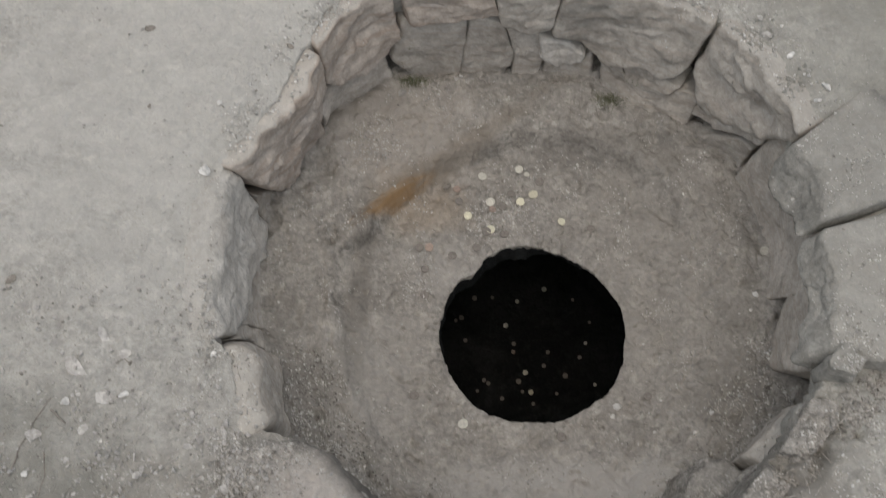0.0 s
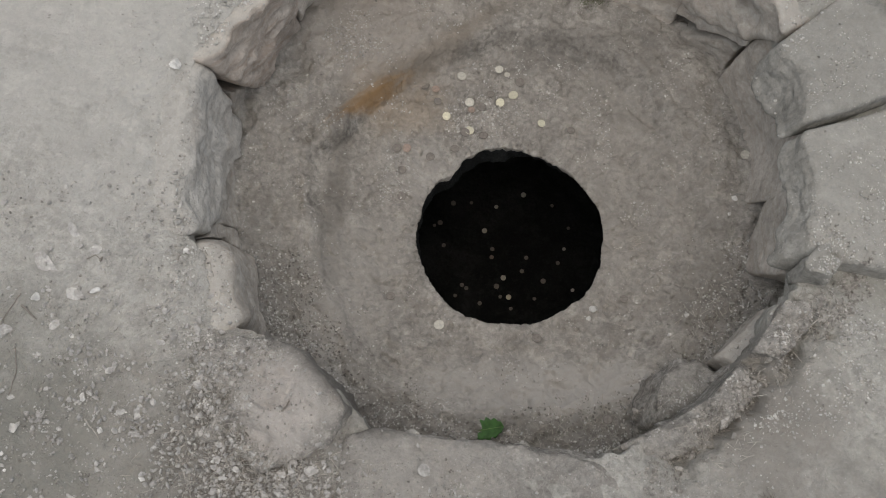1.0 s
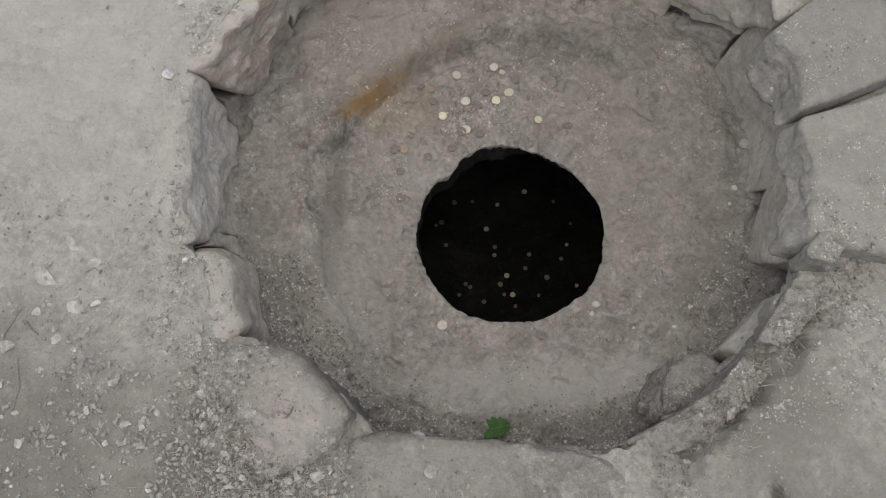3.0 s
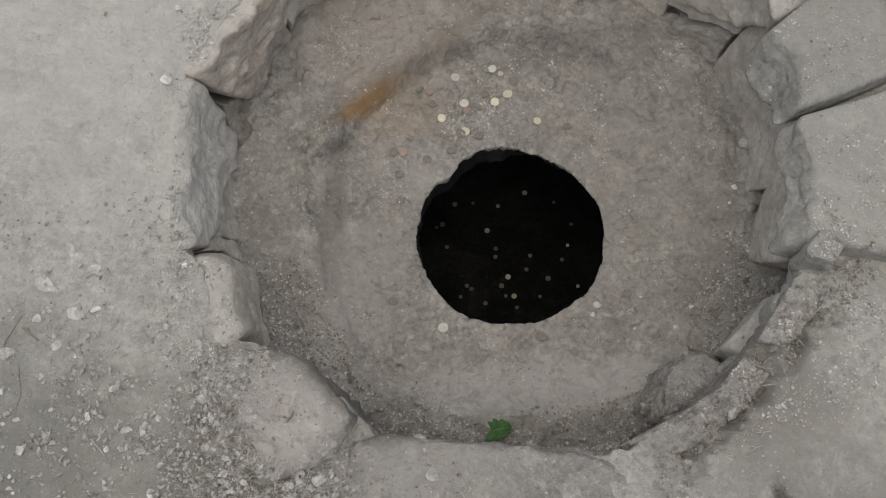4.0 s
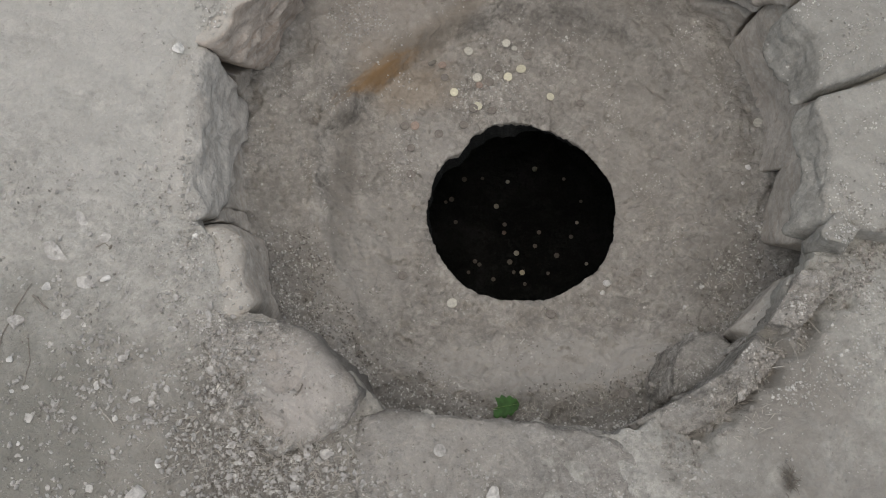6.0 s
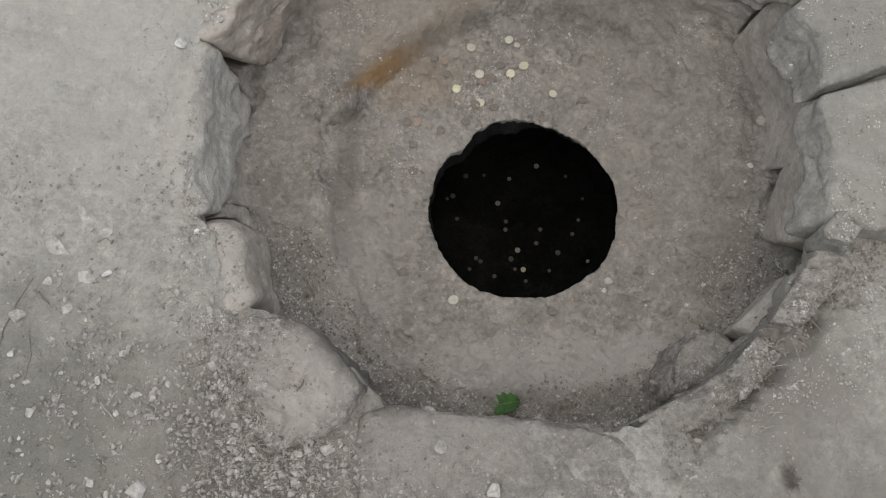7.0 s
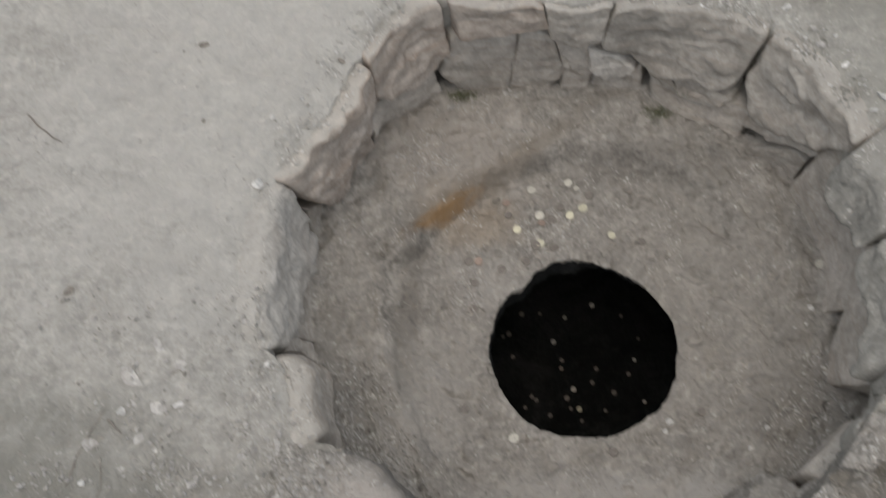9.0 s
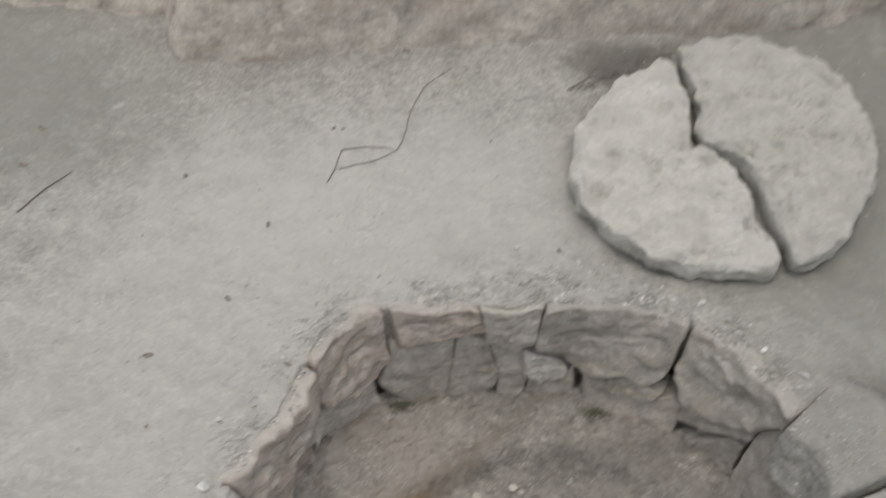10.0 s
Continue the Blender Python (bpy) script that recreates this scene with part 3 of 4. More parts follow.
# lower course
for seed, material, proud, lump, face in (
        (21.0, STONE, .004, .008, [(114.6, -.120), (102.8, -.105), (103.4, -.204), (104.9, -.312), (111.7, -.309), (117.4, -.246)]),
        (22.7, STONE, .002, .008, [(102.2, -.105), (96.0, -.118), (92.9, -.257), (96.2, -.310), (102.3, -.308), (104.4, -.282), (102.8, -.183)]),
        (24.1, STONE, .000, .008, [(95.4, -.125), (88.8, -.130), (86.1, -.264), (88.1, -.314), (93.2, -.302), (92.7, -.244)]),
        (25.8, PALE_STONE, .016, .008, [(88.2, -.149), (82.7, -.180), (78.2, -.216), (78.4, -.247), (83.5, -.270), (87.2, -.239)]),
        (27.5, STONE, .004, .008, [(86.0, -.272), (81.8, -.268), (77.9, -.240), (76.6, -.210), (75.7, -.308), (78.2, -.323), (81.4, -.314), (86.5, -.312)]),
        (29.2, STONE, .006, .009, [(74.9, -.205), (70.2, -.205), (67.9, -.251), (62.4, -.258), (55.3, -.217), (52.2, -.234), (52.3, -.285), (58.3, -.313), (66.2, -.315), (72.3, -.309)]),
        (30.9, STONE, .014, .008, [(69.5, -.206), (65.0, -.186), (56.5, -.205), (59.6, -.246), (68.1, -.246)]),
        (32.4, STONE, .004, .010, [(51.8, -.232), (42.8, -.205), (36.0, -.150), (35.4, -.187), (40.3, -.228), (52.3, -.272)]),
        (34.3, STONE, .010, .010, [(52.0, -.280), (40.2, -.238), (36.9, -.230), (37.6, -.311), (46.5, -.315), (52.0, -.31)]),
        (51.1, STONE, .006, .010, [(135.4, -.222), (133.4, -.178), (126.6, -.228), (118.7, -.222), (117.3, -.279), (118.0, -.309), (122.1, -.313), (129.8, -.309), (135.2, -.290)]),
        (52.9, TAN_STONE, .006, .010, [(137.8, -.19), (134.6, -.33), (140.8, -.329), (145.8, -.315), (149.2, -.295), (144.7, -.208)]),
        (54.4, STONE, .000, .010, [(158.6, -.20), (150.5, -.28), (150.0, -.32), (158.0, -.33), (159.4, -.28)]),
        (55.8, STONE, -.004, .010, [(171.6, -.252), (164.2, -.31), (171.5, -.325), (175.6, -.32), (181.3, -.32), (185.6, -.197), (180.9, -.225)]),
        (57.3, STONE, -.008, .010, [(185.8, -.190), (182.2, -.32), (187.8, -.325), (188.2, -.215), (191.6, -.10)]),
        (61.2, STONE, .012, .012, [(35.1, -.170), (31.9, -.080), (27.9, -.090), (25.1, -.12), (18.6, -.12), (9.1, -.07), (2.5, -.08), (0.5, -.20), (5.7, -.29), (16.1, -.308), (27.0, -.31), (36.2, -.298)]),
        (63.9, STONE, .014, .007, [(2.0, -.245), (-0.5, -.085), (-4.8, -.09), (-12.0, -.095), (-19.5, -.126), (-13.0, -.279), (-7.8, -.328)])):
    wall_stone(face, material, proud, lump, seed, depth=.07, worn=.008, cap=0.0, lean=(0, {61.2: -.22, 63.9: -.10}.get(seed, -.05)))
# near left: a boulder with a flat pale top and a sloping side
ring_stone([(-.42, .300), (-.352, .333), (-.280, .344), (-.200, .312), (-.145, .262), (-.100, .190), (-.125, .115), (-.25, .07), (-.40, .12)],
           .022, -.33, NEAR_STONE, worn=.50, seed=9.1, lump=.020, dome=.008, across=18, pitted=.016, crown=(-.250, .190), bevel=.075, n=120, hew=.050)
# near side: one long flat block
ring_stone([(-.152, .150), (-.08, .163), (.02, .168), (.10, .158), (.163, .148), (.24, .136), (.30, .121), (.362, .080), (.385, .0), (.37, -.10),
            (.1, -.14), (-.14, -.11), (-.158, .02)], -.002, -.34, NEAR_STONE, worn=.14, seed=10.3, lump=.016, dome=.008, tilt=(-.03, .02), across=18, pitted=.007)
# near right: long slanting stones below the ground's edge
ring_stone([(.300, .128), (.372, .162), (.440, .196), (.500, .232), (.556, .290), (.610, .255), (.56, .190), (.47, .125), (.36, .078)], -.026, -.34, NEAR_STONE,
           worn=.30, seed=11.6, lump=.028, pitted=.014, hew=.030, across=14, n=120, batter=.035)
ring_stone([(.548, .285), (.585, .335), (.615, .372), (.636, .405), (.705, .405), (.695, .350), (.61, .265)], -.026, -.34, NEAR_STONE,
           worn=.30, seed=12.2, lump=.028, pitted=.014, hew=.030, across=14, n=120, batter=.035)
# lower stones on the near right, standing proud of the rim
ring_stone([(.445, .300), (.490, .335), (.533, .330), (.59, .300), (.58, .25), (.48, .19), (.425, .195), (.424, .247)], -.205, -.36, NEAR_STONE, worn=.42, seed=64.3, lump=.014, dome=.018, batter=.02)
ring_stone([(.545, .322), (.60, .372), (.648, .420), (.69, .42), (.64, .32), (.59, .29)], -.150, -.36, STONE, worn=.16, seed=65.1, lump=.006, tilt=(.5, -.45))


# ---- setting things down on what is below them ----
from mathutils.bvhtree import BVHTree

joined_v, joined_f = [], []
for vs, fs in SURFACES:
    base = len(joined_v)
    joined_v += vs
    joined_f += [tuple(i + base for i in f) for f in fs]
BELOW = BVHTree.FromPolygons(joined_v, joined_f)


def drop(x, y, start=1.0):
    place, normal, _, _ = BELOW.ray_cast(Vector((x, y, start)), Vector((0, 0, -1)))
    if place is None:
        return Vector((x, y, 0)), Vector((0, 0, 1))
    return place, normal if normal.z > 0 else -normal


def lie(place, normal, spin, lift=0.0):
    """A pose that rests on a slope, turned by spin degrees."""
    q = Vector((0, 0, 1)).rotation_difference(normal)
    return Matrix.Translation(place + normal * lift) @ q.to_matrix().to_4x4() @ Matrix.Rotation(radians(spin), 4, "Z")


# ---- broken round lid ----
def build_slab():
    lid = tagged(new("round_slab"), "pale round limestone lid, broken in two, lying on the earth", "stone slab")
    left = [(.044, .018), (.025, -.006), (-.105, -.003), (-.264, .037), (-.337, .125), (-.405, .24), (-.411, .362), (-.372, .488), (-.324, .576), (-.206, .715),
            (-.042, .800), (-.032, .708), (-.032, .587), (-.060, .457), (-.052, .426), (.022, .361), (.035, .261), (.028, .165), (.048, .056)]
    right = [(.061, .012), (.085, .002), (.21, .065), (.349, .246), (.41, .367), (.440, .521), (.417, .716), (.375, .782), (.327, .837), (.176, .888), (.072, .873),
             (-.019, .836), (-.018, .732), (-.017, .586), (-.046, .480), (-.045, .437), (.029, .370), (.058, .300), (.053, .183), (.064, .060)]
    for outline, seed, top in ((left, 3.3, .0), (right, 7.9, .004)):
        verts, faces = stone_mesh(outline, top, -.048, worn=.04, lump=.013, seed=seed, dome=.008, n=220, batter=-.004, across=46, pitted=.022, hew=.012)
        ob = link_mesh("half", verts, faces, LID, lid)
        m = pose(.756, 1.29, .060, 5.4)
        keep([tuple(m @ Vector(v)) for v in verts], faces)
    lid.matrix_world = pose(.756, 1.29, .060, 5.4)
    return lid


build_slab()


# ---- large blocks behind ----
def build_block(corners, top, bottom, label, seed):
    verts, faces = stone_mesh(corners, top, bottom, worn=.10, lump=.024, seed=seed, n=220, across=14, batter=.09)
    ob = link_mesh("stone_block", verts, faces, BLOCK)
    return tagged(ob, label, "stone block", "blocks of the step behind")


build_block([(-.60, 2.215), (-.30, 2.232), (0, 2.262), (.3, 2.276), (.655, 2.290), (.66, 2.8), (-.66, 2.8), (-.65, 2.4)], .36, .02, "long brown weathered stone block behind the well", 2.7)
build_block([(.67, 2.300), (.9, 2.298), (1.2, 2.315), (1.6, 2.40), (2.0, 2.46), (2.0, 2.9), (.67, 2.9)], .34, .02, "grey-brown stone block behind the broken lid", 5.2)
build_block([(-1.25, 2.52), (-.95, 2.46), (-.69, 2.44), (-.68, 2.8), (-1.3, 2.85)], .22, .02, "low worn stone block beside the step", 8.8)


# ---- pebbles that can be told apart ----
def pebble_mesh(size, seed, flat=0.6, detail=2):
    bm = bmesh.new()
    bmesh.ops.create_icosphere(bm, subdivisions=detail, radius=1.0)
    rng = random.Random(seed)
    planes = [(Vector((rng.uniform(-1, 1), rng.uniform(-1, 1), rng.uniform(-.6, 1))).normalized(), rng.uniform(.42, .74)) for _ in range(13)]
    sx, sy = rng.uniform(.8, 1.15), rng.uniform(.65, 1.0)
    for v in bm.verts:
        for nrm, cut in planes:
            over = v.co.dot(nrm) - cut
            if over > 0:
                v.co -= nrm * over * 0.97
        v.co += v.normal * 0.06 * noise.noise(v.co * 2.5 + Vector((seed, 0, 0)))
        v.co = Vector((v.co.x * sx, v.co.y * sy, v.co.z * flat)) * size
    return bm


def pebble(x, y, size, seed, material=PEBBLE, label="small pale angular pebble lying on the dusty earth", flat=0.55, group="pebbles round the well"):
    bm = pebble_mesh(size * 0.8, seed, flat)
    ob = part("pebble", bm, material, None)
    ob.data.polygons.foreach_set("use_smooth", [False] * len(ob.data.polygons))
    place, normal = drop(x, y)
    ob.matrix_world = lie(place, normal, seed * 77 % 360, size * flat * 0.3)
    return tagged(ob, label, "pebble", group)


for k, (x, y, s) in enumerate(((-.379, .230, .018), (-.390, .329, .013), (-.427, .312, .012), (-.388, .318, .011), (-.530, .253, .013), (-.173, .131, .012), (-.214, .104, .013),
                               (-.231, .084, .012), (-.337, .130, .014), (-.210, .045, .012), (-.340, .156, .009), (-.488, .029, .030), (-.376, .175, .009), (-.349, .184, .011),
                               (-.331, .200, .008), (-.342, .056, .012), (-.237, .041, .010), (-.241, .021, .011), (-.133, .103, .008), (-.307, .091, .009), (-.713, .320, .020),
                               (-.60, .155, .008), (-.53, .09, .010), (-.57, .21, .009), (-.45, .20, .010), (-.50, .155, .008), (-.28, .115, .010), (-.43, .10, .009))):
    pebble(x, y, s, k + 1.0)
pebble(-.473, .838, .021, 41.0, WHITE_PEBBLE, "white angular pebble at the rim's edge")
pebble(-.455, .985, .014, 42.0, WHITE_PEBBLE, "small white pebble on the dusty rim")
pebble(-.400, 1.030, .010, 43.0, WHITE_PEBBLE, "small white pebble on the dusty rim")
for x, y, s, k in ((-.659, .440, .030, 44.0), (-.600, .385, .028, 45.0), (-.620, .500, .020, 46.0), (-.575, .465, .016, 47.0), (-.63, .33, .015, 48.0)):
    pebble(x, y, s * 1.2, k, PEBBLE, "flat pale stone half sunk in the earth", 0.07)
pebble(-.183, .090, .020, 49.0, PEBBLE, "long flat stone chip among the rubble", 0.3)
pebble(-.563, .447, .008, 50.0, TWIG, "small dark stone on the dusty earth")
more = random.Random(404)
for k in range(46):
    x, y = more.uniform(-.72, -.36), more.uniform(-.08, .40)
    pebble(x, y, more.choice((.006, .008, .010, .014)), 200.0 + k, more.choice((PEBBLE, PEBBLE, WHITE_PEBBLE)), "pale chip of stone half sunk in the earth", .4)
ROCKY = "pale pebble on the rock floor of the basin"
for x, y, s, k, m in ((.671, .709, .012, 51.0, WHITE_PEBBLE), (.655, .671, .008, 52.0, WHITE_PEBBLE), (.547, .447, .011, 53.0, WHITE_PEBBLE), (.507, .403, .008, 54.0, WHITE_PEBBLE),
                      (.363, .474, .018, 55.0, WHITE_PEBBLE), (.352, .455, .010, 56.0, WHITE_PEBBLE), (-.054, .730, .013, 57.0, WHITE_PEBBLE), (-.067, .630, .007, 58.0, PEBBLE), (-.108, 1.213, .017, 59.0, PEBBLE),
                      (.020, 1.245, .010, 60.0, PEBBLE), (.030, 1.255, .009, 61.0, WHITE_PEBBLE), (.415, .235, .014, 62.0, STONE), (.398, .215, .010, 63.0, STONE), (-.07, .765, .014, 64.0, PEBBLE), (-.065, .79, .009, 65.0, PEBBLE)):
    pebble(x, y, s, k, m, ROCKY, 0.6, "pebbles in the basin")
pebble(.255, .128, .014, 66.0, WHITE_PEBBLE, "white chip lying on the long near block")
pebble(.085, .018, .022, 67.0, PEBBLE, "grey stone chip on the long near block", 0.3)
pebble(.30, 1.425, .013, 68.0, TWIG, "small dark stone beside the broken lid")
pebble(-.595, 1.728, .012, 69.0, TWIG, "small dark stone on the dusty earth")
for k, (x, y) in enumerate(((.72, 1.13), (.70, 1.11), (.66, 1.16), (.73, 1.06), (.65, 1.20), (.60, 1.25), (.46, 1.36), (.74, 1.00), (.34, 1.39), (.69, 1.18), (.20, 1.44), (.76, 1.03))):
    pebble(x, y, .008 + .005 * (k % 3), 70.0 + k, (PEBBLE, WHITE_PEBBLE)[k % 2], "small pale chip in the crumbling crust behind the ring")


for k, (x, y, s) in enumerate(((.452, .125, .020), (.480, .140, .016), (.505, .172, .018), (.540, .205, .014), (.575, .235, .017), (.612, .275, .015), (.640, .310, .013), (.668, .345, .016), (.425, .098, .014), (.520, .150, .012), (.700, .395, .015))):
    pebble(x, y, s, 90.0 + k, NEAR_STONE, "rough clod of dry soil in the crumbled strip", 0.6, "clods in the crumbled strip")


# ---- grit and crumbs: past counting ----
def scatter(name, count, where, sizes, material, label, seed, start=1.0):
    """Many broken crumbs in one mesh, where(x, y) giving how likely one lies there."""
    rng = random.Random(seed)
    bm = bmesh.new()
    bmesh.ops.create_icosphere(bm, subdivisions=1, radius=1.0)
    shape = [v.co.copy() for v in bm.verts]
    tris = [tuple(v.index for v in f.verts) for f in bm.faces]
    bm.free()
    verts, faces, made, tries = [], [], 0, 0
    box = where(None, None)
    while made < count and tries < count * 40:
        tries += 1
        x, y = rng.uniform(box[0], box[1]), rng.uniform(box[2], box[3])
        if rng.random() > where(x, y):
            continue
        place, normal = drop(x, y, start)
        if normal.z < 0.6:
            continue
        size = sizes[0] * (sizes[1] / sizes[0]) ** (rng.random() ** 1.8)
        turn = Euler((rng.uniform(0, 6), rng.uniform(0, 6), rng.uniform(0, 6))).to_matrix()
        sx, sy, sz = size * rng.uniform(.7, 1.2), size * rng.uniform(.5, 1.0), size * rng.uniform(.35, .8)
        base = len(verts)
        for c in shape:
            k = rng.uniform(.5, 1.2)
            p = turn @ Vector((c.x * sx * k, c.y * sy * k, c.z * sz * k))
            verts.append((place.x + p.x, place.y + p.y, place.z + p.z + size * 0.2))
        faces += [tuple(i + base for i in t) for t in tris]
        made += 1
    ob = link_mesh(name, verts, faces, material, shade=False)
    return tagged(ob, label, "gravel", kind="stuff")


def near_left(x, y):
    if x is None:
        return (-.85, -.12, -.12, .62)
    patch = smooth(-.1, .35, rough(x, y, 0, .12, 3, 4.4))
    return min(1, (0.12 + 0.5 * smooth(.42, .12, y) + 0.6 * smooth(.24, .10, math.hypot(x + .28, (y - .10) * .8))) * (0.35 + patch)) * (1 if math.hypot(x - CX, y - CY) > .53 else 0) * (0.05 + 0.95 * smooth(.085, .115, math.hypot(x + .215, y - .21)))


def over_ground(x, y):
    if x is None:
        return (-1.2, 1.3, -.15, 2.2)
    if math.hypot(x - CX, y - CY) < .6:
        return 0
    return (1 - 0.95 * smooth(.42, .52, x) * smooth(.50, .40, y)) * (0.05 + 0.5 * smooth(.12, .5, rough(x, y, 0, .2, 3, 9.1))) + 0.35 * smooth(.80, .66, math.hypot(x - CX, y - CY))


def near_front(x, y):
    if x is None:
        return (-.15, .75, -.15, .16)
    return (0.08 + 0.92 * smooth(-.1, .3, rough(x, y, 0, .1, 3, 6.1)) * smooth(.12, .02, y)) * (1 - 0.85 * smooth(.38, .46, x) * smooth(-.06, .0, y))


def corners(x, y):
    if x is None:
        return (-.42, .75, .14, .75)
    r, d = math.hypot(x - CX, y - CY), math.degrees(math.atan2(y - CY, x - CX)) % 360
    return smooth(.40, .50, r + 0.06 * rough(x, y, 0, .08, 3, 2.6)) * (1 if 188 < d < 356 and r < .56 else 0)


def ledge(x, y):
    if x is None:
        return (-.5, .9, .15, 1.35)
    r, d = math.hypot(x - CX, y - CY), math.degrees(math.atan2(y - CY, x - CX)) % 360
    if r < .23 or r > .72:
        return 0
    corner = smooth(.45, .58, r) * (0.9 if 195 < d < 225 or 270 < d < 350 else 0.15)
    patch = smooth(.02, .4, rough(x, y, 0, .08, 3, 3.6))
    white = 0.9 * smooth(.05, .02, abs(math.hypot(x + .17, (y - 1.08)) - .02)) + 0.8 * smooth(.09, .03, math.hypot((x - .13) * .7, y - .93)) + 0.7 * smooth(.06, .02, math.hypot((x + .07), (y - .78) * .6))
    return min(1, 0.012 + 0.7 * corner * (0.3 + patch) + 0.35 * patch * patch + white)


def debris(x, y):
    if x is None:
        return (.30, .80, .05, .55)
    along = (x - 0.40) * 0.743 + (y - 0.075) * 0.669
    across = (x - 0.40) * 0.669 - (y - 0.075) * 0.743
    return smooth(.030, .010, across) * smooth(-.045, -.020, across) * smooth(-.06, .0, along) * (0.25 + smooth(-.1, .3, rough(x, y, 0, .05, 3, 1.2)))


def rubble(x, y):
    if x is None:
        return (-.48, -.14, -.12, .34)
    return smooth(1.15, 0.55, math.hypot((x + .29) / .15, (y - .10) / .20) + 0.5 * rough(x, y, 0, .06, 3, 3.3)) * (0.03 + 0.97 * smooth(.075, .105, math.hypot(x + .225, y - .195)))


scatter("rubble", 2400, rubble, (.0012, .0080), CRUMB, "dense rubble of small broken stones and soil", 31)
scatter("rubble", 2500, rubble, (.0010, .0050), SOIL_CRUMB, "dark crumbs of soil among small stones", 32)
scatter("gravel", 5200, near_left, (.0013, .0085), PEBBLE, "pale broken grit strewn over the earth", 1)
scatter("grit", 2200, over_ground, (.0010, .0030), GRIT, "pale flecks of grit in the dust", 36)
scatter("grit", 4500, over_ground, (.0011, .0046), PEBBLE, "fine pale grit on trodden earth", 2)
scatter("soil_crumbs", 2500, near_front, (.0010, .0042), SOIL_CRUMB, "brown crumbs strewn over the near block", 35)
scatter("gravel", 2600, near_front, (.0010, .0050), PEBBLE, "crumbs of stone on the near block", 3)
scatter("grit", 9000, ledge, (.0012, .0046), GRIT, "fine pale grit lying on the rock floor", 4)
def crust(x, y):
    if x is None:
        return (-.45, .95, .30, 1.50)
    r, d = math.hypot(x - CX, y - CY), math.degrees(math.atan2(y - CY, x - CX)) % 360
    off = r - RIM(d)
    return smooth(0.0, .02, off) * smooth(.13, .03, off) * smooth(-.1, .3, rough(x, y, 0, .09, 3, 5.2)) * (1 if 29 < d < 200 else 0)


scatter("clods", 2200, crust, (.0012, .0070), GROUND, "crumbling clods of dry earth along the rim", 6)
scatter("grit", 900, crust, (.0012, .0055), WHITE_PEBBLE, "white chips of plaster in the crumbling rim", 7)
scatter("soil_crumbs", 2600, near_left, (.0010, .0050), SOIL_CRUMB, "brown crumbs of soil in the rubble", 8)
scatter("soil_crumbs", 5000, corners, (.0012, .0050), SOIL_CRUMB, "dark crumbs swept against the stones", 33, -.24)
scatter("grit", 2600, corners, (.0014, .0055), GRIT, "pale grit among dark crumbs", 34, -.24)
scatter("soil_crumbs", 3500, ledge, (.0009, .0040), SOIL_CRUMB, "brown crumbs of soil on the rock floor", 9)
scatter("crumbs", 1800, debris, (.0012, .0065), SOIL_CRUMB, "crumbled soil between rim stones and ground", 5)


# ---- dry straw and stems ----
def stick_mesh(points, radius, taper=0.5, sides=5):
    verts, faces, n = [], [], len(points)
    pts = [Vector(p) for p in points]
    for i, p in enumerate(pts):
        ahead = (pts[min(n - 1, i + 1)] - pts[max(0, i - 1)]).normalized()
        side = ahead.cross(Vector((0, 0, 1)))
        side = side.normalized() if side.length > 1e-4 else Vector((1, 0, 0))
        up = side.cross(ahead)
        r = radius * (1 - (1 - taper) * i / (n - 1))
        for k in range(sides):
            a = 2 * math.pi * k / sides
            verts.append(tuple(p + side * r * math.cos(a) + up * r * math.sin(a)))
    faces = [(i * sides + k, i * sides + (k + 1) % sides, (i + 1) * sides + (k + 1) % sides, (i + 1) * sides + k) for i in range(n - 1) for k in range(sides)]
    faces += [tuple(range(sides))[::-1], tuple((n - 1) * sides + k for k in range(sides))]
    return verts, faces


def straw_patch(count, spots, seed, label):
    rng = random.Random(seed)
    verts, faces = [], []
    for _ in range(count):
        cx, cy, spread, thick = rng.choice(spots)
        x, y = rng.gauss(cx, spread), rng.gauss(cy, spread * thick)
        a, l = rng.uniform(0, math.tau), rng.uniform(.008, .030)
        dx, dy = math.cos(a) * l / 2, math.sin(a) * l / 2
        if math.hypot(x + .215, y - .205) < .095:
            continue
        p, q = drop(x - dx, y - dy)[0], drop(x + dx, y + dy)[0]
        if abs(p.z - q.z) > 0.02:
            continue
        m = (p + q) / 2 + Vector((rng.gauss(0, .002), rng.gauss(0, .002), .002))
        r = rng.uniform(.0004, .0010)
        v, f = stick_mesh([p + Vector((0, 0, r + .001)), m, q + Vector((0, 0, r + .001))], r, .6, 4)
        base = len(verts)
        verts += v
        faces += [tuple(i + base for i in t) for t in f]
    return tagged(link_mesh("straw", verts, faces, STRAW, shade=False), label, "dry straw", kind="stuff")


straw_patch(650, ((-.31, .165, .045, 1.3), (-.22, .105, .05, .7), (-.20, .04, .06, 1.0), (-.34, .10, .05, 1.0)), 11, "chopped dry straw lying in the rubble")
straw_patch(240, ((.27, .205, .06, .35), (.36, .215, .04, .6), (.20, .195, .05, .3)), 12, "dry straw swept against the near stones")
straw_patch(180, ((.60, .50, .035, 1.4), (.585, .43, .03, 1.0), (-.30, .45, .03, 1.4), (.47, .62, .025, 1.0)), 13, "dry straw and crumbs on the rock floor")
straw_patch(220, ((.48, .15, .04, .7), (.60, .27, .04, .8), (.68, .36, .03, 1.0)), 14, "dry stems in the crumbled soil")


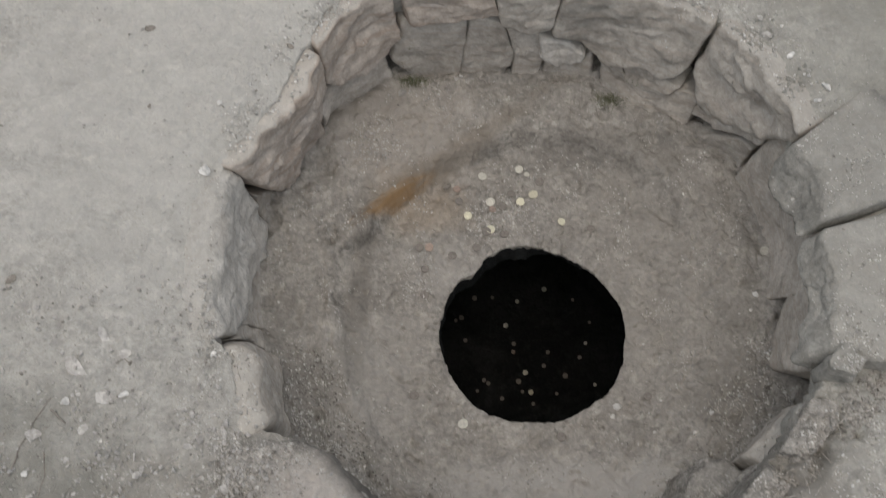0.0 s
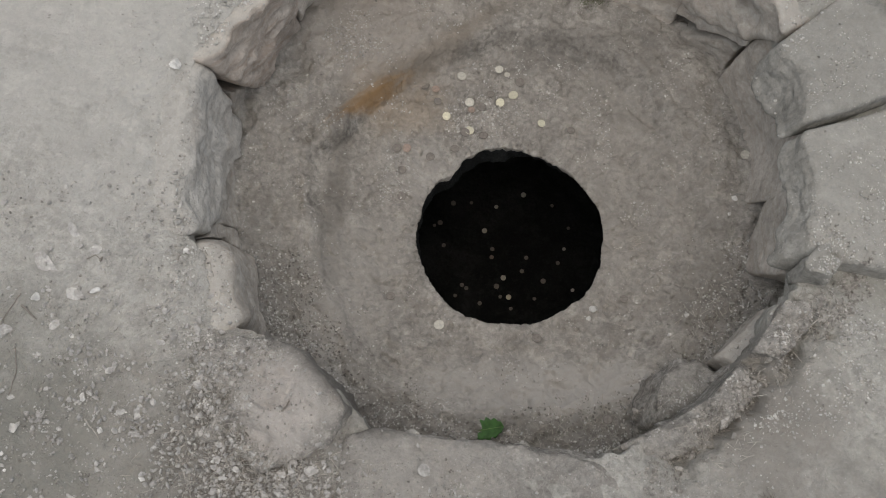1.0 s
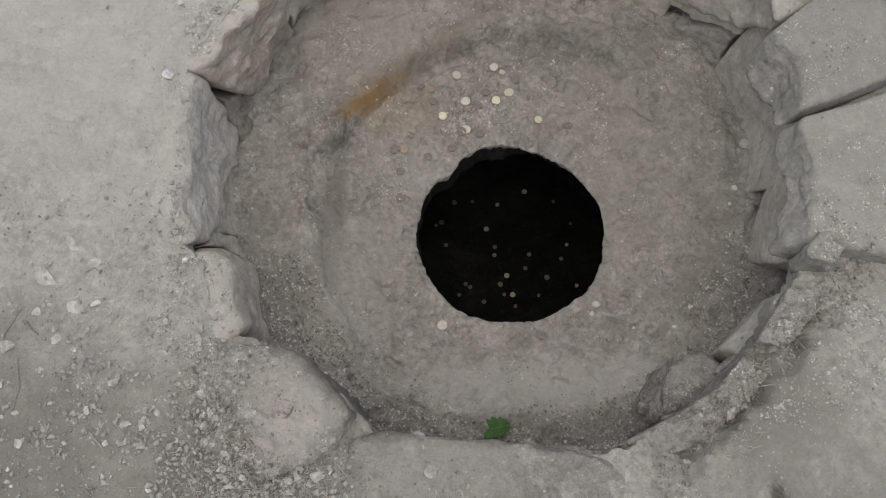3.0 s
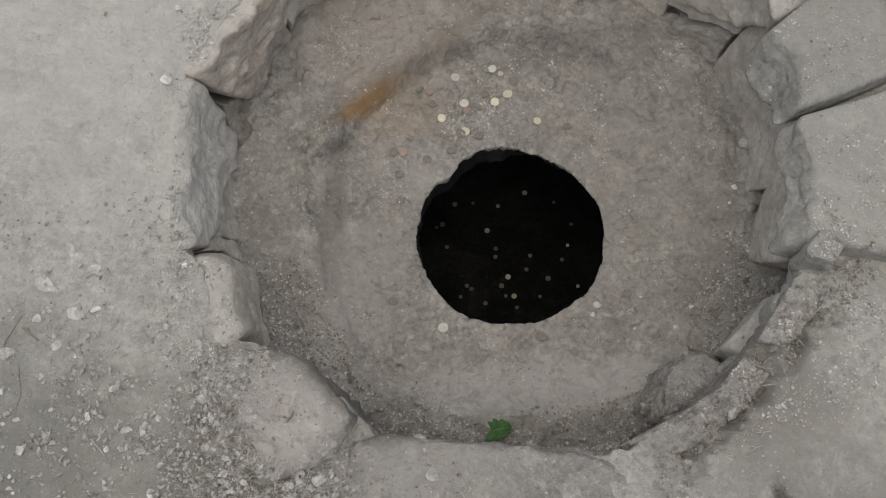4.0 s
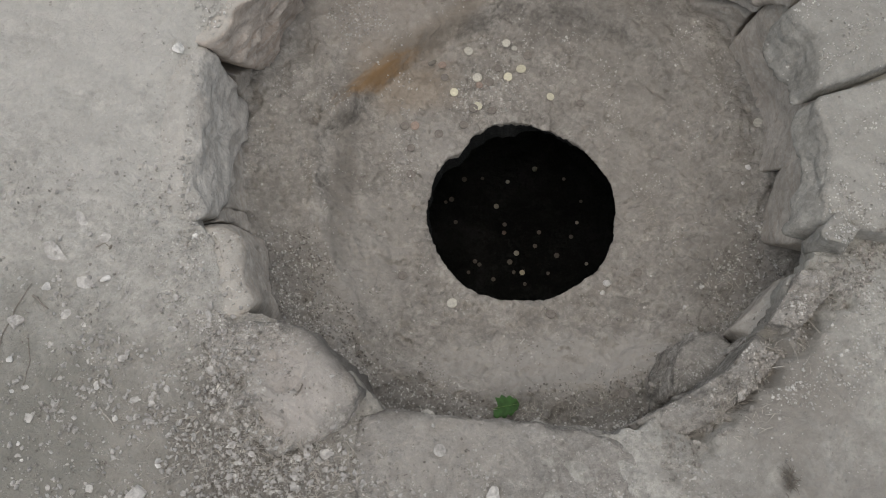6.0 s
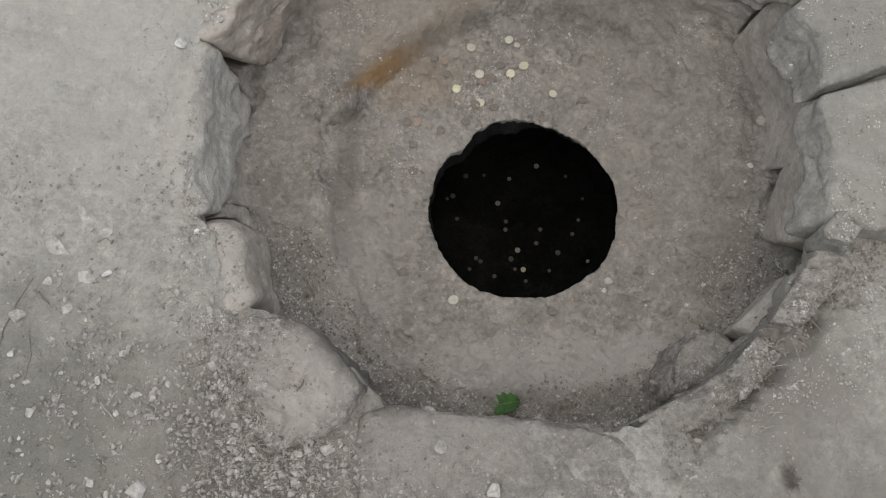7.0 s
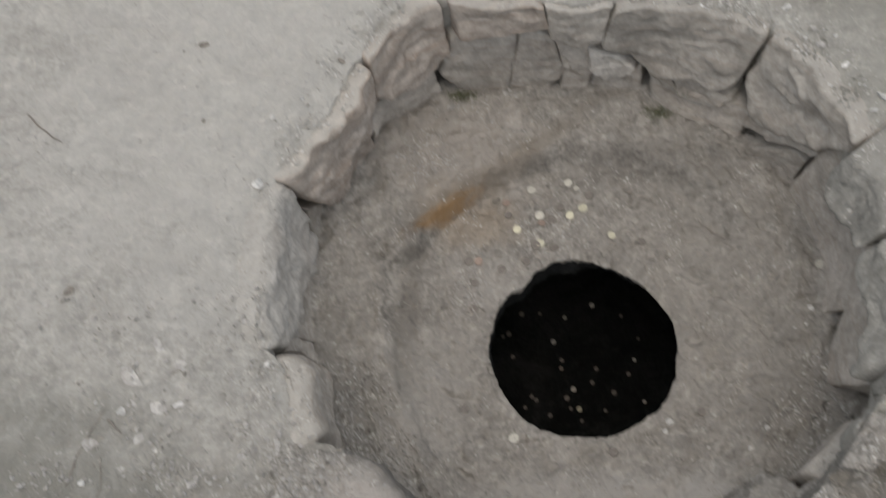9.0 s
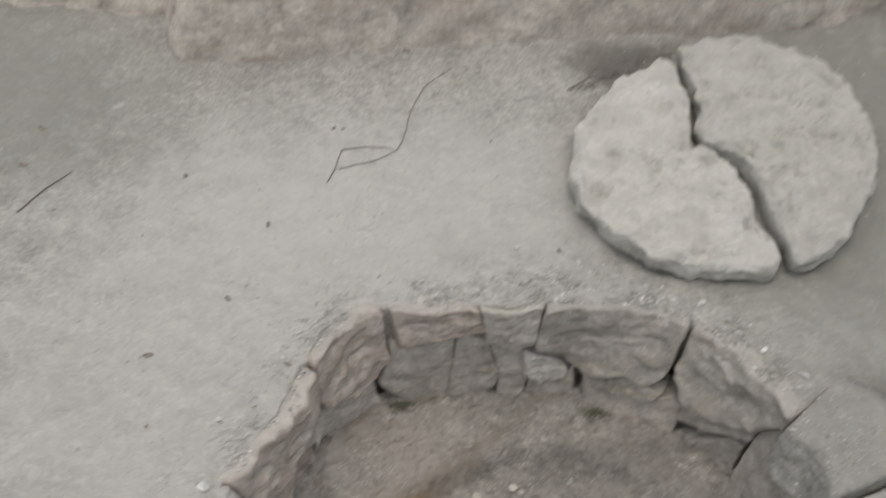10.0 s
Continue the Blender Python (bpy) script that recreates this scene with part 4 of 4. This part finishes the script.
def dead_plants():
    rng = random.Random(77)
    verts, faces = [], []
    for _ in range(170):
        u = rng.random()
        x, y = rng.gauss(.46 + .34 * u, .03), rng.gauss(2.03 + .17 * u, .022)
        p = drop(x, y)[0]
        a, l = rng.uniform(0, math.tau), rng.uniform(.015, .05)
        tip = p + Vector((math.cos(a) * l, math.sin(a) * l, rng.uniform(.002, .012)))
        v, f = stick_mesh([p + Vector((0, 0, .001)), (p + tip) / 2 + Vector((0, 0, rng.uniform(.002, .008))), tip], rng.uniform(.0006, .0016), .5, 4)
        base = len(verts)
        verts += v
        faces += [tuple(i + base for i in t) for t in f]
    return tagged(link_mesh("dead_plants", verts, faces, TWIG, shade=False), "dark dead stems and litter beside the slab", "dead plants", kind="stuff")


dead_plants()


def tuft(x, y, count, spread, seed):
    """A small dark tuft of dead grass."""
    rng = random.Random(seed)
    verts, faces = [], []
    for _ in range(count):
        p = drop(rng.gauss(x, spread * .5), rng.gauss(y, spread))[0]
        tip = p + Vector((rng.gauss(0, .008), rng.gauss(0, .008), rng.uniform(.006, .018)))
        v, f = stick_mesh([p, (p + tip) / 2 + Vector((rng.gauss(0, .002), 0, .001)), tip], .0011, .3, 4)
        base = len(verts)
        verts += v
        faces += [tuple(i + base for i in t) for t in f]
    return tagged(link_mesh("grass_tuft", verts, faces, TWIG, shade=False), "small dark tuft of dead grass on bare earth", "grass tuft")


tuft(.565, .034, 60, .008, 91)


def stem(points, radius, label, material=TWIG, name="twig"):
    """A thin stem through plan points, lying on what is below it."""
    dense = []
    p = np.array(points, float)
    s = np.linspace(0, len(p) - 1, 6 * len(p))
    for u in s:
        x, y = (float(np.interp(u, range(len(p)), p[:, k])) for k in (0, 1))
        dense.append(drop(x + .002 * rough(x, y, 0, .03, 2, 1.0), y + .002 * rough(x, y, 0, .03, 2, 6.0))[0] + Vector((0, 0, radius * 0.9)))
    v, f = stick_mesh(dense, radius, .5)
    return tagged(link_mesh(name, v, f, material), label, "twig", "stems on the ground")


stem([(-.243, 1.682), (-.228, 1.725), (-.205, 1.80), (-.15, 1.812), (-.081, 1.800), (-.068, 1.789), (-.045, 1.83), (-.020, 1.95), (.026, 2.06), (.10, 2.12)], 0.0019, "thin dark root curling over the dusty earth", name="root")
stem([(-.215, 1.735), (-.14, 1.748), (-.075, 1.785)], .0016, "thin dark root beside a longer one", name="root")
stem([(-.743, .25), (-.735, .29), (-.715, .345), (-.695, .386)], .0016, "bent grey twig on the earth")
stem([(-.690, .365), (-.677, .352), (-.660, .340)], .0024, "short dark twig on the earth")
stem([(-.690, .29), (-.682, .25), (-.690, .20)], .0012, "thin grey twig on the earth")
stem([(-.560, .172), (-.545, .155), (-.528, .135)], .0016, "short straw-coloured stem on the earth", STRAW)
stem([(-.395, .480), (-.380, .455), (-.368, .42)], .0012, "thin dry stem lying on the boulder", STRAW)
stem([(-.265, .117), (-.247, .140)], .0016, "short dry stem on the boulder's foot", STRAW)
stem([(-.232, .180), (-.222, .200)], .0020, "short dark twig on the boulder", TWIG)
stem([(-.205, .105), (-.170, .128)], .0016, "dry stem among the rubble", STRAW)
stem([(-.59, .45), (-.575, .455), (-.563, .447)], .0012, "thin dark stalk on the earth", TWIG)
stem([(.645, .36), (.655, .345)], .0016, "short pale stem on crumbled soil", STRAW)
stem([(.445, .66), (.465, .69)], .0010, "thin dry stem on the rock floor", STRAW)
stem([(-.96, 1.00), (-.93, .97), (-.90, .945), (-.88, .935)], .0022, "thin bent root half sunk in dust", TWIG)
stem([(.42, 2.02), (.50, 2.08), (.58, 2.07), (.66, 2.03)], .0026, "dark weathered root beside the lid", name="root")
stem([(-.98, 1.62), (-.93, 1.70), (-.88, 1.76)], .0025, "dark twig on the dusty earth", TWIG)


# ---- coins ----
def coin_mesh(radius, thick):
    bm = bmesh.new()
    n = 20
    prof = [(0.0, thick * .8), (radius * .84, thick * .8), (radius * .88, thick), (radius * .97, thick), (radius, thick * .8), (radius, thick * .2), (radius * .95, 0)]
    tip = bm.verts.new((0, 0, prof[0][1]))
    last = None
    for r, z in prof[1:]:
        ring = [bm.verts.new((r * math.cos(math.tau * i / n), r * math.sin(math.tau * i / n), z)) for i in range(n)]
        for i in range(n):
            if last is None:
                bm.faces.new((tip, ring[i], ring[(i + 1) % n]))
            else:
                bm.faces.new((last[i], ring[i], ring[(i + 1) % n], last[(i + 1) % n]))
        last = ring
    bm.faces.new(last[::-1])
    return bm


COIN = {}
KINDS = {"b": (BRASS, "bright pale brass coin lying on the rock floor"), "s": (SILVER, "dull silvery coin lying on the rock floor"),
         "c": (COPPER, "reddish brown copper coin lying on the rock floor"), "d": (PEBBLE, "dusty grey disc lying on the near block"), "t": (TARNISH, "dark tarnished coin lying on the rock floor")}


def coin(x, y, kind, radius=.0115, start=0.5, label="", group="coins in the basin", tilt=0.0):
    radius *= 0.9
    key = (kind, radius)
    if key not in COIN:
        me = bpy.data.meshes.new("coin")
        bm = coin_mesh(radius, .0021)
        bm.to_mesh(me)
        bm.free()
        me.materials.append(KINDS[kind][0])
        COIN[key] = me
    ob = new("coin", COIN[key])
    place, normal = drop(x, y, start)
    normal = (normal + Vector((0, 0, 2.0)) + Vector((tilt, tilt * .5, 0))).normalized()
    ob.matrix_world = lie(place, normal, x * 9000 % 360, .0045)
    return tagged(ob, label or KINDS[kind][1], "coin", group)


for x, y, kind, r in ((.080, 1.033, "s", .0115), (.169, 1.048, "s", .0105), (.100, .968, "s", .0120), (.171, .972, "b", .0115), (.201, .984, "b", .0125), (.047, .935, "b", .0105),
                      (.098, .895, "b", .0115), (.263, .917, "b", .0100), (.103, .947, "c", .0095), (.032, .438, "s", .0125), (.239, .409, "t", .0115), (-.074, .499, "t", .0115),
                      (-.066, .850, "t", .0110), (-.043, .852, "c", .0110), (-.053, .796, "t", .0100), (-.054, .735, "t", .0110), (.021, .995, "c", .0105), (.131, .882, "t", .0115),
                      (.331, .896, "t", .0105), (.218, 1.019, "t", .0115), (.128, .955, "t", .0115), (.025, .966, "t", .0100), (.065, .850, "t", .0110), (.088, .890, "t", .0120),
                      (.186, 1.035, "s", .0075), (.010, .83, "t", .0110), (.150, .99, "t", .0100), (.300, .50, "t", .0100)):
    coin(x, y, kind, r)
coin(0.703, 0.811, "s", .0115, start=-.2, label="dull yellowish coin lying on the rock ledge")
coin(.369, .227, "t", .0110, label="dark coin among straw on the ledge")
coin(.428, .495, "t", .0100, label="dark dusty coin sunk in the rock floor")
coin(-.002, .089, "d", .0120, label="dusty round disc lying tilted on the near block", group="coins beside the basin", tilt=1.2)
rng = random.Random(5)
for x, y, kind in ((0.306, 1.065, "s"), (0.221, 1.029, "s"), (0.183, 0.947, "s"), (0.088, 1.040, "t"), (0.057, 0.895, "t"), (0.144, 1.043, "t"), (0.427, 0.889, "s"), (0.203, 0.859, "c"), (0.206, 0.886, "t"),
                   (0.238, 0.793, "s"), (0.217, 0.766, "t"), (0.113, 0.771, "t"), (0.126, 0.761, "t"), (0.228, 0.735, "t"), (0.253, 0.734, "b"), (0.260, 0.699, "t"), (0.448, 0.758, "s"), (0.394, 1.031, "t"),
                   (0.442, 0.956, "t"), (0.309, 0.858, "t"), (0.092, 0.736, "t"), (0.046, 0.972, "t"), (0.028, 0.962, "t"), (0.360, 0.787, "t"), (0.295, 0.815, "t"), (0.166, 0.714, "t"), (0.332, 0.732, "t"), (0.406, 0.843, "t")):
    coin(x, y, kind, rng.choice((.006, .0072, .009)), start=-.8, label="small pale coin on the dark cistern floor", group="coins in the cistern", tilt=rng.uniform(-.3, .3))


# ---- leaves and moss ----
def leaf(x, y, size, spin, material, label, curl=0.25, lift=.006):
    verts, faces, n = [], [], 14
    for i in range(n):
        u = i / (n - 1)
        w = (max(0.0, math.sin(math.pi * u ** 0.8)) ** 0.4) * (1 + 0.18 * math.cos(u * 26)) * 0.30
        for k in range(7):
            v = k / 3 - 1
            verts.append(((u - .5) * size, v * w * size, curl * size * (v * v * .35 + (u - .5) ** 2) + 0.02 * size * math.cos(u * 40) * abs(v)))
    faces = [(i * 7 + k, (i + 1) * 7 + k, (i + 1) * 7 + k + 1, i * 7 + k + 1) for i in range(n - 1) for k in range(6)]
    ob = link_mesh("leaf", verts, faces, material)
    ob.modifiers.new("thickness", "SOLIDIFY").thickness = 0.0006
    place, normal = drop(x, y)
    ob.matrix_world = lie(place, normal, spin, lift)
    return tagged(ob, label, "leaf")


def green_leaf():
    thing = tagged(new("leaf"), "fresh green leaf lying in the gap behind the near block", "leaf")
    blade = leaf(.136, .207, .070, 4, LEAF, "", .08, .013)
    blade.name, m = "blade", blade.matrix_world.copy()
    v, f = stick_mesh([(-.042, 0, .0040), (-.02, 0, .0016), (.005, .0005, .0012), (.033, 0, .0040)], .0009, .4)
    rib = link_mesh("midrib", v, f, MIDRIB)
    for ob in (blade, rib):
        ob.parent, ob.matrix_world = thing, Matrix.Identity(4)
    del blade["category"]
    tagged(rib, "pale green midrib and stalk")
    thing.matrix_world = m


green_leaf()
leaf(-.001, 1.001, .020, 30, TWIG, "small dark dry leaf on the rock floor", .5)
leaf(-.262, .833, .018, 120, TWIG, "small dark dry leaf on the ledge", .5)


for k, (x, y) in enumerate(((-.201, 1.883), (-.225, 1.885), (-.979, 1.917), (-.896, 1.621), (-.383, 1.543), (-.015, 2.22), (.342, 2.24), (.187, 2.131), (-.998, 1.783), (.183, 1.815), (-.464, 1.324),
                            (-.619, 1.172), (-.596, .981), (-.325, 1.123), (-.801, .607))):
    leaf(x, y, .010 + .006 * (k % 3), k * 67, TWIG, "small dark scrap of dry leaf on the dust", .15, .002)


def moss(x, y, size, seed):
    rng = random.Random(seed)
    verts, faces = [], []
    for _ in range(320):
        px, py = rng.gauss(x, size), rng.gauss(y, size * .45)
        p = drop(px, py, -.2)[0]
        tip = p + Vector((rng.gauss(0, .004), rng.gauss(0, .004), rng.uniform(.002, .007)))
        v, f = stick_mesh([p, (p + tip) / 2 + Vector((.001, 0, 0)), tip], .0008, .3, 3)
        b = len(verts)
        verts += v
        faces += [tuple(i + b for i in t) for t in f]
    return tagged(link_mesh("moss", verts, faces, MOSS, shade=False), "small dull green moss tuft at the foot of the stones", "moss", kind="stuff")


moss(-.085, 1.245, .016, 1)
moss(.385, 1.195, .020, 2)
